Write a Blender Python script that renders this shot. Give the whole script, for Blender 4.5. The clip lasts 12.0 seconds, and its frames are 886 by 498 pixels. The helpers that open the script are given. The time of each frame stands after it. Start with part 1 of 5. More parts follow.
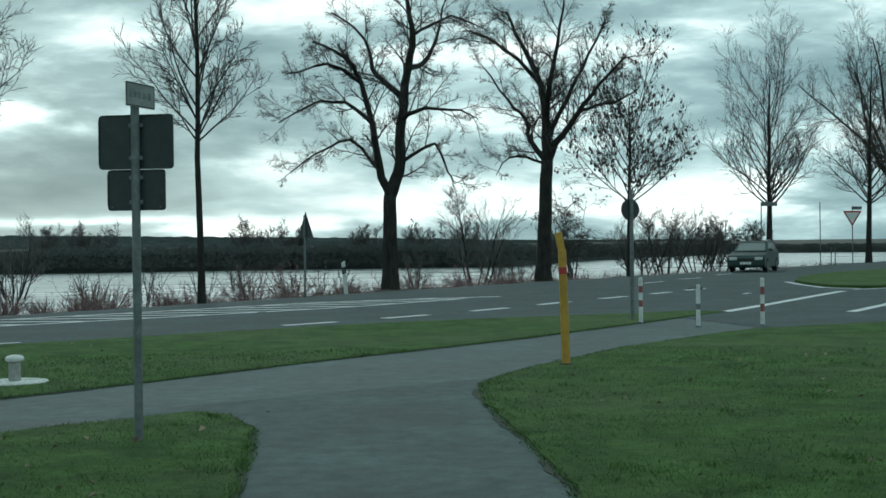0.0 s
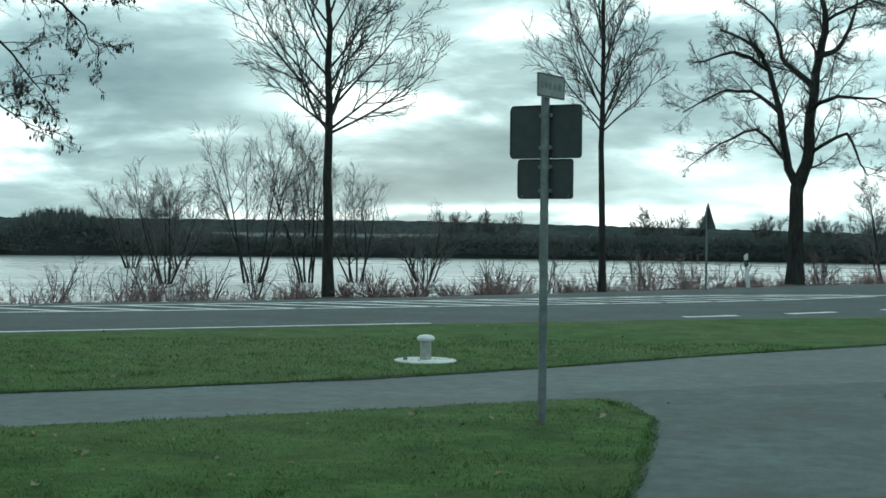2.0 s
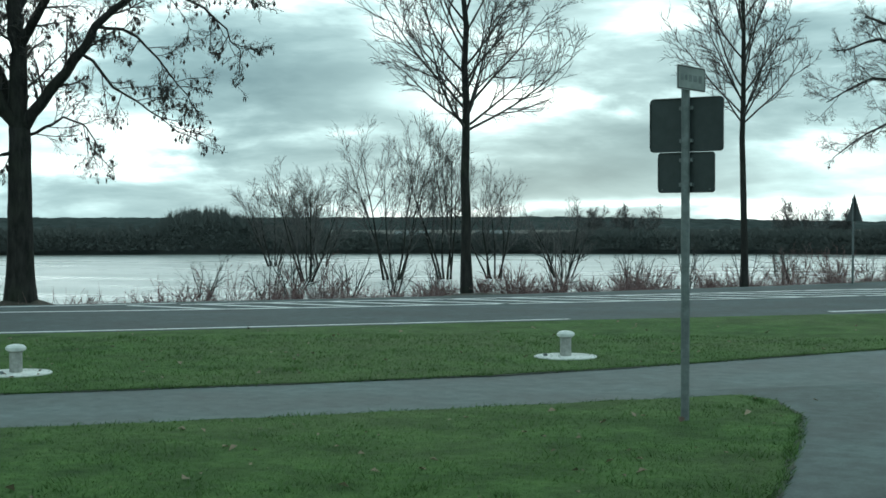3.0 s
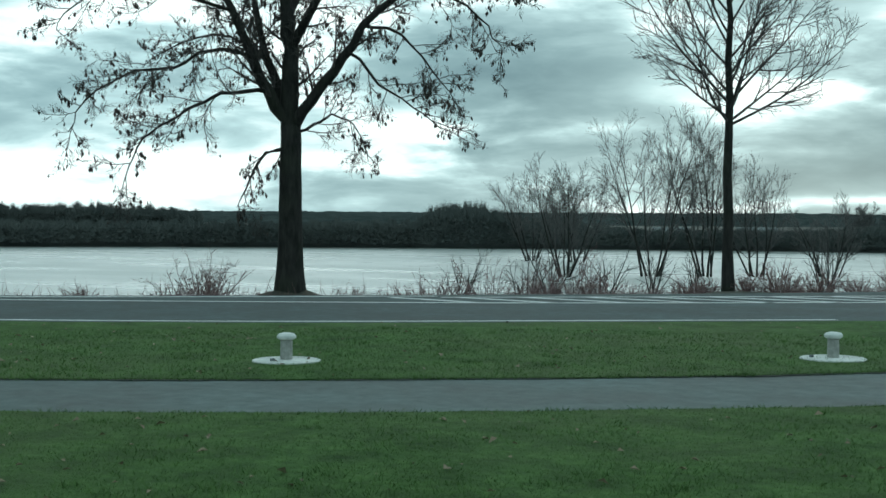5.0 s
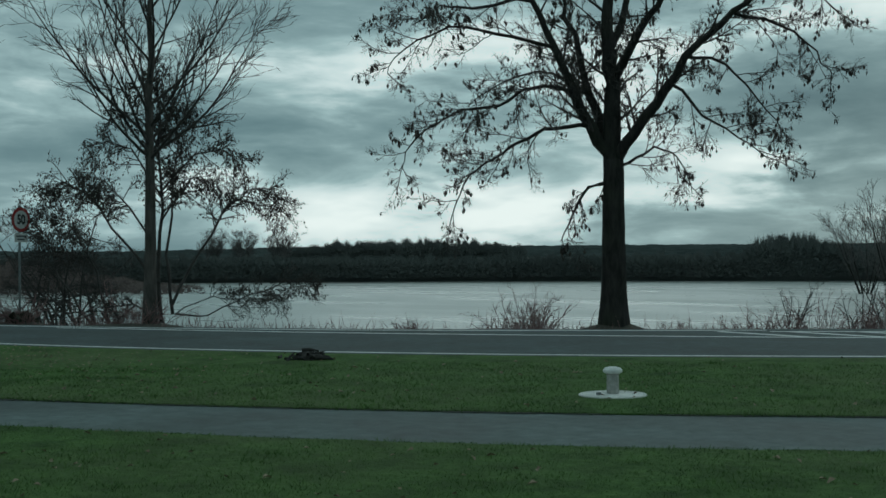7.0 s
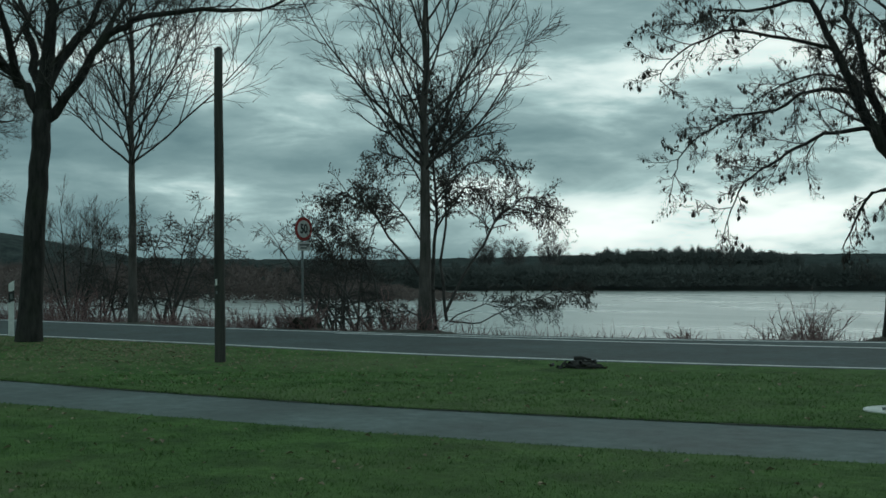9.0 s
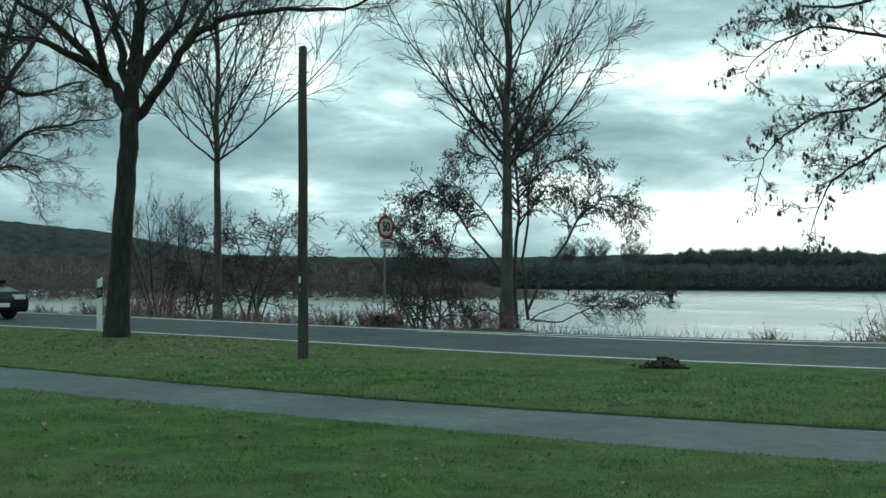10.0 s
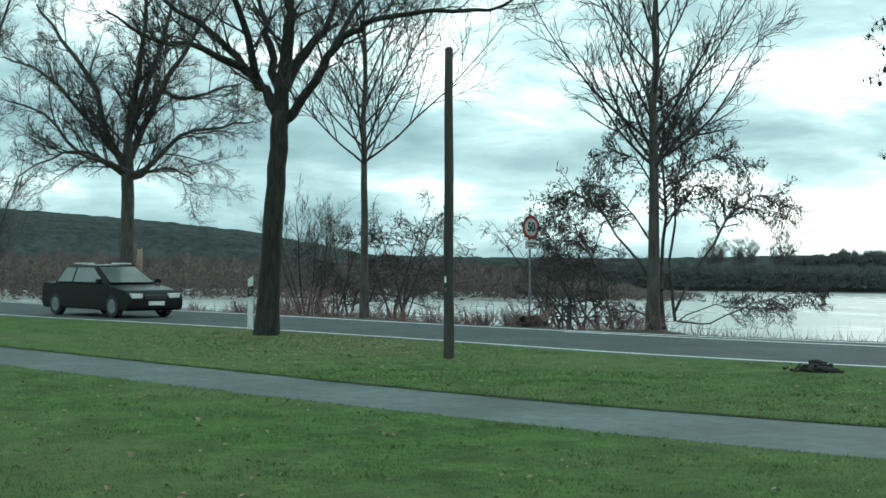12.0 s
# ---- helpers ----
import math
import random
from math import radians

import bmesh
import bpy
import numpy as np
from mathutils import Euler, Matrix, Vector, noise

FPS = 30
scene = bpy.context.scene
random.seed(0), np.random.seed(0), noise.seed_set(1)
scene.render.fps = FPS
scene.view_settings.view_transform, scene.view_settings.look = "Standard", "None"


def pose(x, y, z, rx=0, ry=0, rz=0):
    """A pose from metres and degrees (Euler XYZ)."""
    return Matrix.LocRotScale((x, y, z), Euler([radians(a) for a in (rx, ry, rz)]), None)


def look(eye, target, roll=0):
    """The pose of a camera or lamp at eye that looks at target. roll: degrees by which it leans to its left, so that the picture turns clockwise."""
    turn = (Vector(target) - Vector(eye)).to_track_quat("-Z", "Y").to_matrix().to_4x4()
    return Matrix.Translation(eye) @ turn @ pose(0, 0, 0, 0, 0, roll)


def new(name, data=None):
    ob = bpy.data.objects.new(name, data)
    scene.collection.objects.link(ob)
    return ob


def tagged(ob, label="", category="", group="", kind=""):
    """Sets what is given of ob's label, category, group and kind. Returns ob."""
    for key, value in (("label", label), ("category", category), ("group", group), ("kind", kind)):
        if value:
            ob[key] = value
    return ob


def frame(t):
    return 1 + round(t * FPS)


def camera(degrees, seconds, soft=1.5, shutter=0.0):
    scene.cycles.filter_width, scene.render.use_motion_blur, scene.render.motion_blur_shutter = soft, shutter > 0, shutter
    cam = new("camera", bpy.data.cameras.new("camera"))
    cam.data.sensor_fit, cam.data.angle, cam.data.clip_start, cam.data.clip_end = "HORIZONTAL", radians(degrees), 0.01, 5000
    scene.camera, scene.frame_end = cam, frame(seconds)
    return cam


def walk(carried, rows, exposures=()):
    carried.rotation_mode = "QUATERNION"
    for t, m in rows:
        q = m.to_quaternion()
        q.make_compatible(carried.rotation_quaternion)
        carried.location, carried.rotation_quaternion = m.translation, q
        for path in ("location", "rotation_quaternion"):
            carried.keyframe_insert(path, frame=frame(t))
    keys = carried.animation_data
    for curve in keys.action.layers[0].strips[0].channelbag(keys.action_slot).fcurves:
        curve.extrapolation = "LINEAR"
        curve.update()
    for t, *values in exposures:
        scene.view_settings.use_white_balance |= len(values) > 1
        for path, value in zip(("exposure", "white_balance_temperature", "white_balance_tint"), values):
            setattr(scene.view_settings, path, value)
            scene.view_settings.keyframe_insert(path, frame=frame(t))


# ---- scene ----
# camera: standing on the path, turning slowly to the left, the eye on a small arc
EYE, ARC = 1.56, 0.15
cam = camera(36.2, 12.0, soft=1.6)
ROWS = [
    (0.0, -0.00, -0.34, 0.69),
    (0.5, 3.96, -0.25, -0.04),
    (1.0, 10.00, -0.30, -0.87),
    (1.5, 13.65, -0.45, -0.39),
    (2.0, 16.77, -0.75, -0.60),
    (2.5, 19.00, -0.74, -0.18),
    (3.0, 22.57, -0.94, 0.05),
    (3.2, 24.09, -1.09, 0.33),
    (4.8, 32.20, -0.90, -0.40),
    (5.0, 33.42, -1.17, -0.40),
    (5.5, 36.71, -0.55, -0.68),
    (6.0, 39.78, -0.14, -0.22),
    (6.5, 43.33, 0.08, 0.20),
    (7.0, 46.96, 0.24, 0.24),
    (7.2, 47.97, 0.55, 0.30),
    (8.8, 57.22, 0.71, 0.26),
    (9.0, 58.34, 0.63, 0.15),
    (9.5, 59.82, 0.30, 0.12),
    (10.0, 61.78, 0.56, -0.14),
    (10.5, 64.17, 0.71, 0.56),
    (11.0, 66.40, 0.62, 0.49),
    (11.5, 67.12, 0.47, 0.00),
    (12.0, 67.88, 0.55, -0.30),
]


def stand(yaw, pitch, roll):
    a = radians(yaw)
    return pose(-math.sin(a) * ARC, (math.cos(a) - 1) * ARC, EYE, 90 + pitch, roll, yaw)


walk(cam, [(t, stand(yaw, pitch, roll)) for t, yaw, pitch, roll in ROWS],
     [(0.0, 0.06, 6450, 10), (1.0, 0.1, 6400, 10), (2.5, 0.45, 6450, 10), (5.0, 0.2, 6350, 9), (5.6, 0.03, 6350, 9), (6.2, -0.3, 6400, 9), (7.0, -0.6, 6400, 9), (9.0, -0.34, 6600, 10),
      (9.5, 0.1, 6650, 10), (10.3, 0.52, 6650, 10), (11.2, 0.92, 6680, 10), (12.0, 0.9, 6720, 12)])

# ---- world, sun ----
SUN_AZ, SUN_EL = radians(18.0), radians(13.0)      # left of straight ahead, low behind cloud
world = bpy.data.worlds.new("overcast_sky")
scene.world = world
world.use_nodes = True
wn, wl = world.node_tree.nodes, world.node_tree.links
wn.clear()


def wnode(kind, **kw):
    n = wn.new(kind)
    for k, v in kw.items():
        n.inputs[k].default_value = v
    return n


def wmath(op, a, b=None, clamp=False):
    n = wn.new("ShaderNodeMath")
    n.operation, n.use_clamp = op, clamp
    for i, v in enumerate((a, b)):
        if v is None:
            continue
        if isinstance(v, (int, float)):
            n.inputs[i].default_value = v
        else:
            wl.new(v, n.inputs[i])
    return n.outputs[0]


def wramp(fac, stops):
    n = wn.new("ShaderNodeValToRGB")
    e = n.color_ramp.elements
    e[0].position, e[0].color = stops[0][0], (*stops[0][1], 1)
    e[1].position, e[1].color = stops[-1][0], (*stops[-1][1], 1)
    for p, c in stops[1:-1]:
        e.new(p).color = (*c, 1)
    wl.new(fac, n.inputs[0])
    return n.outputs[0]


sky = wn.new("ShaderNodeTexSky")
sky.sky_type, sky.sun_disc = "NISHITA", False
sky.sun_elevation, sky.sun_rotation = SUN_EL, -SUN_AZ
coord = wn.new("ShaderNodeTexCoord")
sep = wn.new("ShaderNodeSeparateXYZ")
wl.new(coord.outputs["Generated"], sep.inputs[0])
stretch = wn.new("ShaderNodeVectorMath")
stretch.operation = "MULTIPLY"
stretch.inputs[1].default_value = (1.0, 1.0, 3.8)
wl.new(coord.outputs["Generated"], stretch.inputs[0])
big = wnode("ShaderNodeTexNoise", Scale=4.2, Detail=6.0, Roughness=0.5, Distortion=0.25)
wl.new(stretch.outputs[0], big.inputs["Vector"])
fine = wnode("ShaderNodeTexNoise", Scale=12.0, Detail=6.0, Roughness=0.55, Distortion=0.3)
wl.new(stretch.outputs[0], fine.inputs["Vector"])
cloud = wmath("ADD", wmath("MULTIPLY", big.outputs[0], 0.66), wmath("MULTIPLY", fine.outputs[0], 0.3))
# the cover thins towards the horizon, where the light breaks through
up = sep.outputs["Z"]
rift = wmath("SUBTRACT", 1.0, wmath("ABSOLUTE", wmath("DIVIDE", wmath("SUBTRACT", up, 0.06), 0.055)), True)
ahead = wmath("ADD", wmath("MULTIPLY", sep.outputs["X"], -0.375), wmath("MULTIPLY", sep.outputs["Y"], 0.927))
ahead = wmath("DIVIDE", wmath("SUBTRACT", ahead, 0.72), 0.12, True)
cloud = wmath("ADD", cloud, wmath("MULTIPLY", wmath("MULTIPLY", rift, ahead), 0.03))
# breaks and heavier banks: azimuth left of +y, elevation, their half widths (degrees), thinness
azim = wmath("MULTIPLY", wmath("ARCTAN2", wmath("MULTIPLY", sep.outputs["X"], -1.0), sep.outputs["Y"]), 57.3)
elev = wmath("MULTIPLY", wmath("ARCSINE", up), 57.3)
azim = wmath("ADD", azim, wmath("MULTIPLY", wmath("SUBTRACT", fine.outputs[0], 0.5), 9.0))
elev = wmath("ADD", elev, wmath("MULTIPLY", wmath("SUBTRACT", big.outputs[0], 0.5), 3.0))
for az0, el0, wide, high, thin in ((2, 1.7, 5, 0.9, 0.09), (-11, 1.6, 3, 1.3, 0.09), (17, 5.0, 3, 0.8, 0.05), (21.5, 5.2, 4.5, 1.0, 0.13), (14.5, 8.2, 3, 0.7, 0.08),
                                   (34.5, 3.8, 3.5, 1.0, 0.13), (48.5, 2.2, 6.0, 1.0, 0.15), (51, 1.2, 4, 1.2, 0.09), (39, 2.3, 4, 0.8, 0.08), (31, 2.6, 2.2, 0.7, -0.03),
                                   (29, 6.4, 4, 1.2, -0.06), (17, 2.2, 4, 0.7, -0.06), (52, 4.6, 5, 0.8, -0.05), (15, 0.7, 10, 0.28, 0.15), (3, 1.0, 12, 0.4, 0.03), (11, 3.2, 6, 1.0, -0.07), (-4, 1.6, 5, 1.1, 0.1), (-12, 1.5, 4, 1.2, 0.05), (47, 8.0, 14, 3, 0.05), (23, 2.5, 6, 1.1, -0.09), (72, 1.8, 12, 1.4, -0.05), (73, 6, 12, 1.4, 0.025), (84, 8, 9, 4, -0.05), (-10, 8, 9, 3, -0.05), (-2, 5.5, 6, 1.5, 0.02), (33, 9, 5, 1.5, 0.03)):
    qa = wmath("POWER", wmath("ABSOLUTE", wmath("DIVIDE", wmath("SUBTRACT", azim, az0), wide)), 2.0)
    qe = wmath("POWER", wmath("ABSOLUTE", wmath("DIVIDE", wmath("SUBTRACT", elev, el0), high)), 2.0)
    hole = wmath("EXPONENT", wmath("MULTIPLY", wmath("ADD", qa, qe), -0.8))
    cloud = wmath("ADD", cloud, wmath("MULTIPLY", hole, thin))
# thinner cloud round the hidden sun
dot = wn.new("ShaderNodeVectorMath")
dot.operation = "DOT_PRODUCT"
dot.inputs[1].default_value = (-math.sin(SUN_AZ) * math.cos(SUN_EL), math.cos(SUN_AZ) * math.cos(SUN_EL), math.sin(SUN_EL))
wl.new(coord.outputs["Generated"], dot.inputs[0])
glow = wmath("POWER", wmath("MAXIMUM", dot.outputs["Value"], 0.0), 6.0)
cloud = wmath("ADD", cloud, wmath("MULTIPLY", glow, 0.022))
cloud = wmath("ADD", cloud, 0.026)
cover = wramp(cloud, [(0.34, (0.14, 0.26, 0.29)), (0.45, (0.225, 0.375, 0.40)), (0.515, (0.32, 0.495, 0.515)),
                      (0.56, (0.47, 0.69, 0.70)), (0.61, (0.82, 1.03, 1.02)), (0.69, (1.2, 1.35, 1.3))])
blue = wn.new("ShaderNodeMixRGB")
blue.blend_type = "ADD"
blue.inputs[0].default_value = 0.0015
wl.new(cover, blue.inputs[1])
wl.new(sky.outputs[0], blue.inputs[2])
back = wn.new("ShaderNodeBackground")
back.inputs["Strength"].default_value = 1.0
wl.new(blue.outputs[0], back.inputs["Color"])
wout = wn.new("ShaderNodeOutputWorld")
wl.new(back.outputs[0], wout.inputs["Surface"])

sun = new("sun", bpy.data.lights.new("sun", "SUN"))
sun.data.energy, sun.data.angle, sun.data.color = 0.5, radians(70), (0.93, 1.0, 0.97)
toward = Vector((-math.sin(SUN_AZ) * math.cos(SUN_EL), math.cos(SUN_AZ) * math.cos(SUN_EL), math.sin(SUN_EL)))
sun.matrix_world = look(toward * 100, (0, 0, 0))

# ---- materials ----
def mat(name, build):
    m = bpy.data.materials.new(name)
    m.use_nodes = True
    n, l = m.node_tree.nodes, m.node_tree.links
    build(m, n, l, n["Principled BSDF"])
    return m


def noise_of(n, l, scale, detail=5.0, rough=0.6, space="Object", stretch=None):
    tc = n.new("ShaderNodeTexCoord")
    src = tc.outputs[space]
    if stretch:
        mp = n.new("ShaderNodeMapping")
        mp.inputs["Scale"].default_value = stretch
        l.new(src, mp.inputs[0])
        src = mp.outputs[0]
    t = n.new("ShaderNodeTexNoise")
    t.inputs["Scale"].default_value, t.inputs["Detail"].default_value, t.inputs["Roughness"].default_value = scale, detail, rough
    l.new(src, t.inputs["Vector"])
    return t.outputs[0]


def ramp(n, l, fac, stops):
    r = n.new("ShaderNodeValToRGB")
    e = r.color_ramp.elements
    e[0].position, e[0].color = stops[0][0], (*stops[0][1], 1)
    e[1].position, e[1].color = stops[-1][0], (*stops[-1][1], 1)
    for p, c in stops[1:-1]:
        e.new(p).color = (*c, 1)
    l.new(fac, r.inputs[0])
    return r.outputs[0]


def blend(n, l, mode, fac, a, b):
    x = n.new("ShaderNodeMixRGB")
    x.blend_type = mode
    for i, v in enumerate((fac, a, b)):
        if isinstance(v, (int, float)):
            x.inputs[i].default_value = v
        elif isinstance(v, tuple):
            x.inputs[i].default_value = (*v, 1)
        else:
            l.new(v, x.inputs[i])
    return x.outputs[0]


def bump(n, l, p, height, strength, distance):
    b = n.new("ShaderNodeBump")
    b.inputs["Strength"].default_value, b.inputs["Distance"].default_value = strength, distance
    l.new(height, b.inputs["Height"])
    l.new(b.outputs[0], p.inputs["Normal"])


def surface(name, dark, light, scale=8.0, coarse=1.0, rough=0.8, metal=0.0, relief=0.3, depth=0.01, spread=0.15, stretch=None, spec=0.5):
    """two scales of variation: fine grain between dark and light, and broad soft stains"""
    def build(m, n, l, p):
        g = noise_of(n, l, scale, 6, 0.65, "Object", stretch)
        s = noise_of(n, l, coarse, 3, 0.5)
        c = ramp(n, l, g, [(0.5 - spread, dark), (0.5 + spread, light)])
        c = blend(n, l, "MULTIPLY", 0.6, c, ramp(n, l, s, [(0.3, (0.62, 0.62, 0.62)), (0.7, (1.15, 1.15, 1.15))]))
        l.new(c, p.inputs["Base Color"])
        p.inputs["Roughness"].default_value, p.inputs["Metallic"].default_value = rough, metal
        p.inputs["Specular IOR Level"].default_value = spec
        if relief:
            bump(n, l, p, g, relief, depth)
    return mat(name, build)


def lawn_build(m, n, l, p):
    fine = noise_of(n, l, 9.0, 8, 0.7)
    mid = noise_of(n, l, 1.6, 5, 0.6)
    wide = noise_of(n, l, 0.22, 4, 0.5)
    c = ramp(n, l, fine, [(0.3, (0.04, 0.086, 0.022)), (0.5, (0.066, 0.134, 0.036)), (0.72, (0.1, 0.182, 0.052))])
    c = blend(n, l, "MULTIPLY", 0.75, c, ramp(n, l, mid, [(0.32, (0.4, 0.43, 0.38)), (0.62, (1.2, 1.2, 1.12))]))
    c = blend(n, l, "MIX", ramp(n, l, wide, [(0.4, (0, 0, 0)), (0.64, (0.45, 0.45, 0.45))]), c, (0.12, 0.14, 0.066))
    l.new(c, p.inputs["Base Color"])
    p.inputs["Roughness"].default_value = 0.9
    p.inputs["Specular IOR Level"].default_value = 0.15
    bump(n, l, p, fine, 0.9, 0.06)


def asphalt_build(base, gloss):
    def build(m, n, l, p):
        grit = noise_of(n, l, 70.0, 4, 0.7)
        patch = noise_of(n, l, 0.7, 6, 0.6)
        c = ramp(n, l, grit, [(0.3, tuple(0.7 * b for b in base)), (0.7, tuple(1.3 * b for b in base))])
        worn = noise_of(n, l, 5.0, 5, 0.7)
        c = blend(n, l, "MULTIPLY", 0.85, c, ramp(n, l, patch, [(0.32, (0.5, 0.52, 0.5)), (0.68, (1.42, 1.42, 1.42))]))
        c = blend(n, l, "MULTIPLY", 0.7, c, ramp(n, l, worn, [(0.34, (0.62, 0.63, 0.6)), (0.66, (1.3, 1.3, 1.3))]))
        l.new(c, p.inputs["Base Color"])
        p.inputs["Specular IOR Level"].default_value = 0.3
        l.new(ramp(n, l, patch, [(0.35, (gloss - 0.05,) * 3), (0.65, (gloss + 0.1,) * 3)]), p.inputs["Roughness"])
        bump(n, l, p, grit, 0.35, 0.006)
    return build


def water_build(m, n, l, p):
    p.inputs["Base Color"].default_value = (0.38, 0.40, 0.38, 1)
    calm = noise_of(n, l, 0.16, 6, 0.62, "Object", (0.35, 1.0, 1.0))
    l.new(ramp(n, l, calm, [(0.36, (0.22,) * 3), (0.62, (0.4,) * 3)]), p.inputs["Roughness"])
    p.inputs["IOR"].default_value = 1.33
    w = noise_of(n, l, 1.6, 7, 0.68, "Object", (0.7, 1.1, 1.0))
    bump(n, l, p, w, 0.4, 0.1)


def bark_build(dark, light):
    def build(m, n, l, p):
        g = noise_of(n, l, 9.0, 7, 0.7, "Object", (1, 1, 0.25))
        s = noise_of(n, l, 1.2, 4, 0.5)
        c = ramp(n, l, g, [(0.35, dark), (0.65, light)])
        c = blend(n, l, "MIX", ramp(n, l, s, [(0.5, (0, 0, 0)), (0.7, (0.45, 0.45, 0.45))]), c, (0.038, 0.048, 0.028))
        l.new(c, p.inputs["Base Color"])
        p.inputs["Roughness"].default_value = 0.92
        p.inputs["Specular IOR Level"].default_value = 0.2
        bump(n, l, p, g, 0.9, 0.03)
    return build


LAWN = mat("mown_grass", lawn_build)
BLADE = surface("grass_blades", (0.058, 0.12, 0.033), (0.115, 0.205, 0.062), 3.0, 0.4, 0.8, relief=0, spec=0.2)
PATH = mat("path_asphalt", asphalt_build((0.09, 0.116, 0.113), 0.7))
# darker base than PATH, whose paler colour holds its wet sheen
PATH_DARK = mat("branch_path_asphalt", asphalt_build((0.08, 0.102, 0.099), 0.78))
ROAD = mat("road_asphalt", asphalt_build((0.062, 0.08, 0.082), 0.8))
PAINT = surface("road_paint", (0.6, 0.62, 0.61), (0.86, 0.88, 0.86), 25, 2.0, 0.6, relief=0.2)
WATER = mat("flood_water", water_build)
EARTH = surface("bank_earth", (0.03, 0.028, 0.02), (0.075, 0.065, 0.045), 6, 0.5, 0.95, relief=0.7, depth=0.05)
BARK = mat("dark_bark", bark_build((0.016, 0.0155, 0.0145), (0.048, 0.045, 0.041)))
BARK_GREY = mat("grey_bark", bark_build((0.05, 0.045, 0.042), (0.12, 0.108, 0.098)))
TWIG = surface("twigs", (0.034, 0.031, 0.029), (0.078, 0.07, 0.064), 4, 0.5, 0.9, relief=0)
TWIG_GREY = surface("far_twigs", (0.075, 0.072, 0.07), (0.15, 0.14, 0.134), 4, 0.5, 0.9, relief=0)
TWIG_RED = surface("reddish_twigs", (0.165, 0.092, 0.09), (0.3, 0.185, 0.178), 3, 0.4, 0.9, relief=0)
SEED = surface("dry_leaves", (0.035, 0.03, 0.026), (0.085, 0.07, 0.058), 4, 0.5, 0.9, relief=0)
ZINC = surface("galvanised_steel", (0.13, 0.15, 0.15), (0.22, 0.245, 0.245), 14, 2, 0.6, 0.3, 0.1, 0.002)
PLATE_BACK = surface("sign_back", (0.035, 0.045, 0.045), (0.05, 0.062, 0.062), 10, 2, 0.6, 0.1, 0.05, 0.002)
WHITE = surface("white_paint", (0.62, 0.64, 0.62), (0.82, 0.83, 0.8), 12, 2, 0.55, relief=0.1, depth=0.002)
CONCRETE = surface("pale_concrete", (0.55, 0.55, 0.52), (0.8, 0.8, 0.76), 18, 2.5, 0.85, relief=0.35, depth=0.006)
BLACK = surface("black_plastic", (0.012, 0.013, 0.013), (0.03, 0.031, 0.03), 12, 2, 0.5, relief=0)
RED = surface("red_paint", (0.38, 0.03, 0.03), (0.5, 0.06, 0.05), 12, 2, 0.5, relief=0)
RED_FADED = surface("faded_red_paint", (0.26, 0.07, 0.075), (0.36, 0.12, 0.12), 12, 2, 0.6, relief=0)
YELLOW = surface("yellow_plastic", (0.46, 0.24, 0.03), (0.6, 0.34, 0.05), 10, 1.5, 0.55, relief=0.1, depth=0.003)
WET = surface("wet_brushwood", (0.012, 0.011, 0.01), (0.036, 0.033, 0.028), 16, 2.0, 0.85, relief=0.8, depth=0.02)
WOOD_POLE = surface("tarred_wood", (0.022, 0.022, 0.019), (0.066, 0.062, 0.054), 10, 1.0, 0.9, relief=0.6, depth=0.01, stretch=(1, 1, 0.08))

# ---- helpers for meshes ----
COS, SIN = math.cos(radians(42)), math.sin(radians(42))


def at(u, v, z=0.0):
    """a place by metres along the road (u) and across it, away from the path (v)"""
    return Vector((u * COS - v * SIN, u * SIN + v * COS, z))


def mesh_of(name, verts, faces, material, parent=None, smooth=False):
    me = bpy.data.meshes.new(name)
    me.from_pydata([tuple(v) for v in verts], [], faces)
    me.materials.append(material)
    if smooth:
        me.polygons.foreach_set("use_smooth", [True] * len(me.polygons))
    me.update()
    ob = new(name, me)
    if parent:
        ob.parent = parent
    return ob


def part(name, bm, material, parent=None, label="", smooth=False):
    me = bpy.data.meshes.new(name)
    bmesh.ops.recalc_face_normals(bm, faces=bm.faces)
    if smooth:
        for f in bm.faces:
            f.smooth = True
    bm.to_mesh(me)
    bm.free()
    me.materials.append(material)
    ob = new(name, me)
    if parent:
        ob.parent = parent
    if label:
        ob["label"] = label
    return ob


def base(name, place, label, category, group="", turn=0.0):
    ob = new(name)
    ob.empty_display_size = 0.2
    ob.matrix_world = Matrix.Translation(place) @ Matrix.Rotation(turn, 4, "Z")
    return tagged(ob, label, category, group)


def curve_of(knots):
    """a smooth edge line: v as a function of u, through a few knots"""
    ku, kv = zip(*knots)

    def value(u):
        return float(np.mean([np.interp(u + s, ku, kv) for s in np.linspace(-2.0, 2.0, 9)]))
    return value


ROAD_FAR = curve_of([(-130, 78), (-60, 47), (-34, 37.1), (-26.2, 34.5), (-21.3, 33.0), (-16.6, 31.1), (-11.7, 29.4), (-8.9, 28.8), (-6.3, 28.2), (-4, 27.95), (1, 27.9), (11, 28.4), (18.7, 30.0), (26.7, 32.2), (36, 34.4), (47, 36.8), (58, 39.0), (66, 40.8), (75, 43.0), (160, 66)])
ROAD_NEAR = curve_of([(-130, 70), (-60, 40), (-26.1, 28.1), (-21.4, 27.0), (-16.7, 25.6), (-11.8, 23.9), (-9.3, 22.8), (-7.4, 22.1), (-5, 21.5), (-2.4, 21.0), (0.6, 20.6), (11, 20.5), (16, 20.3), (20, 19.1), (22, 18.5), (24, 17.4), (36, 24.0), (47, 29.8), (58, 33.4), (75, 38), (160, 60)])
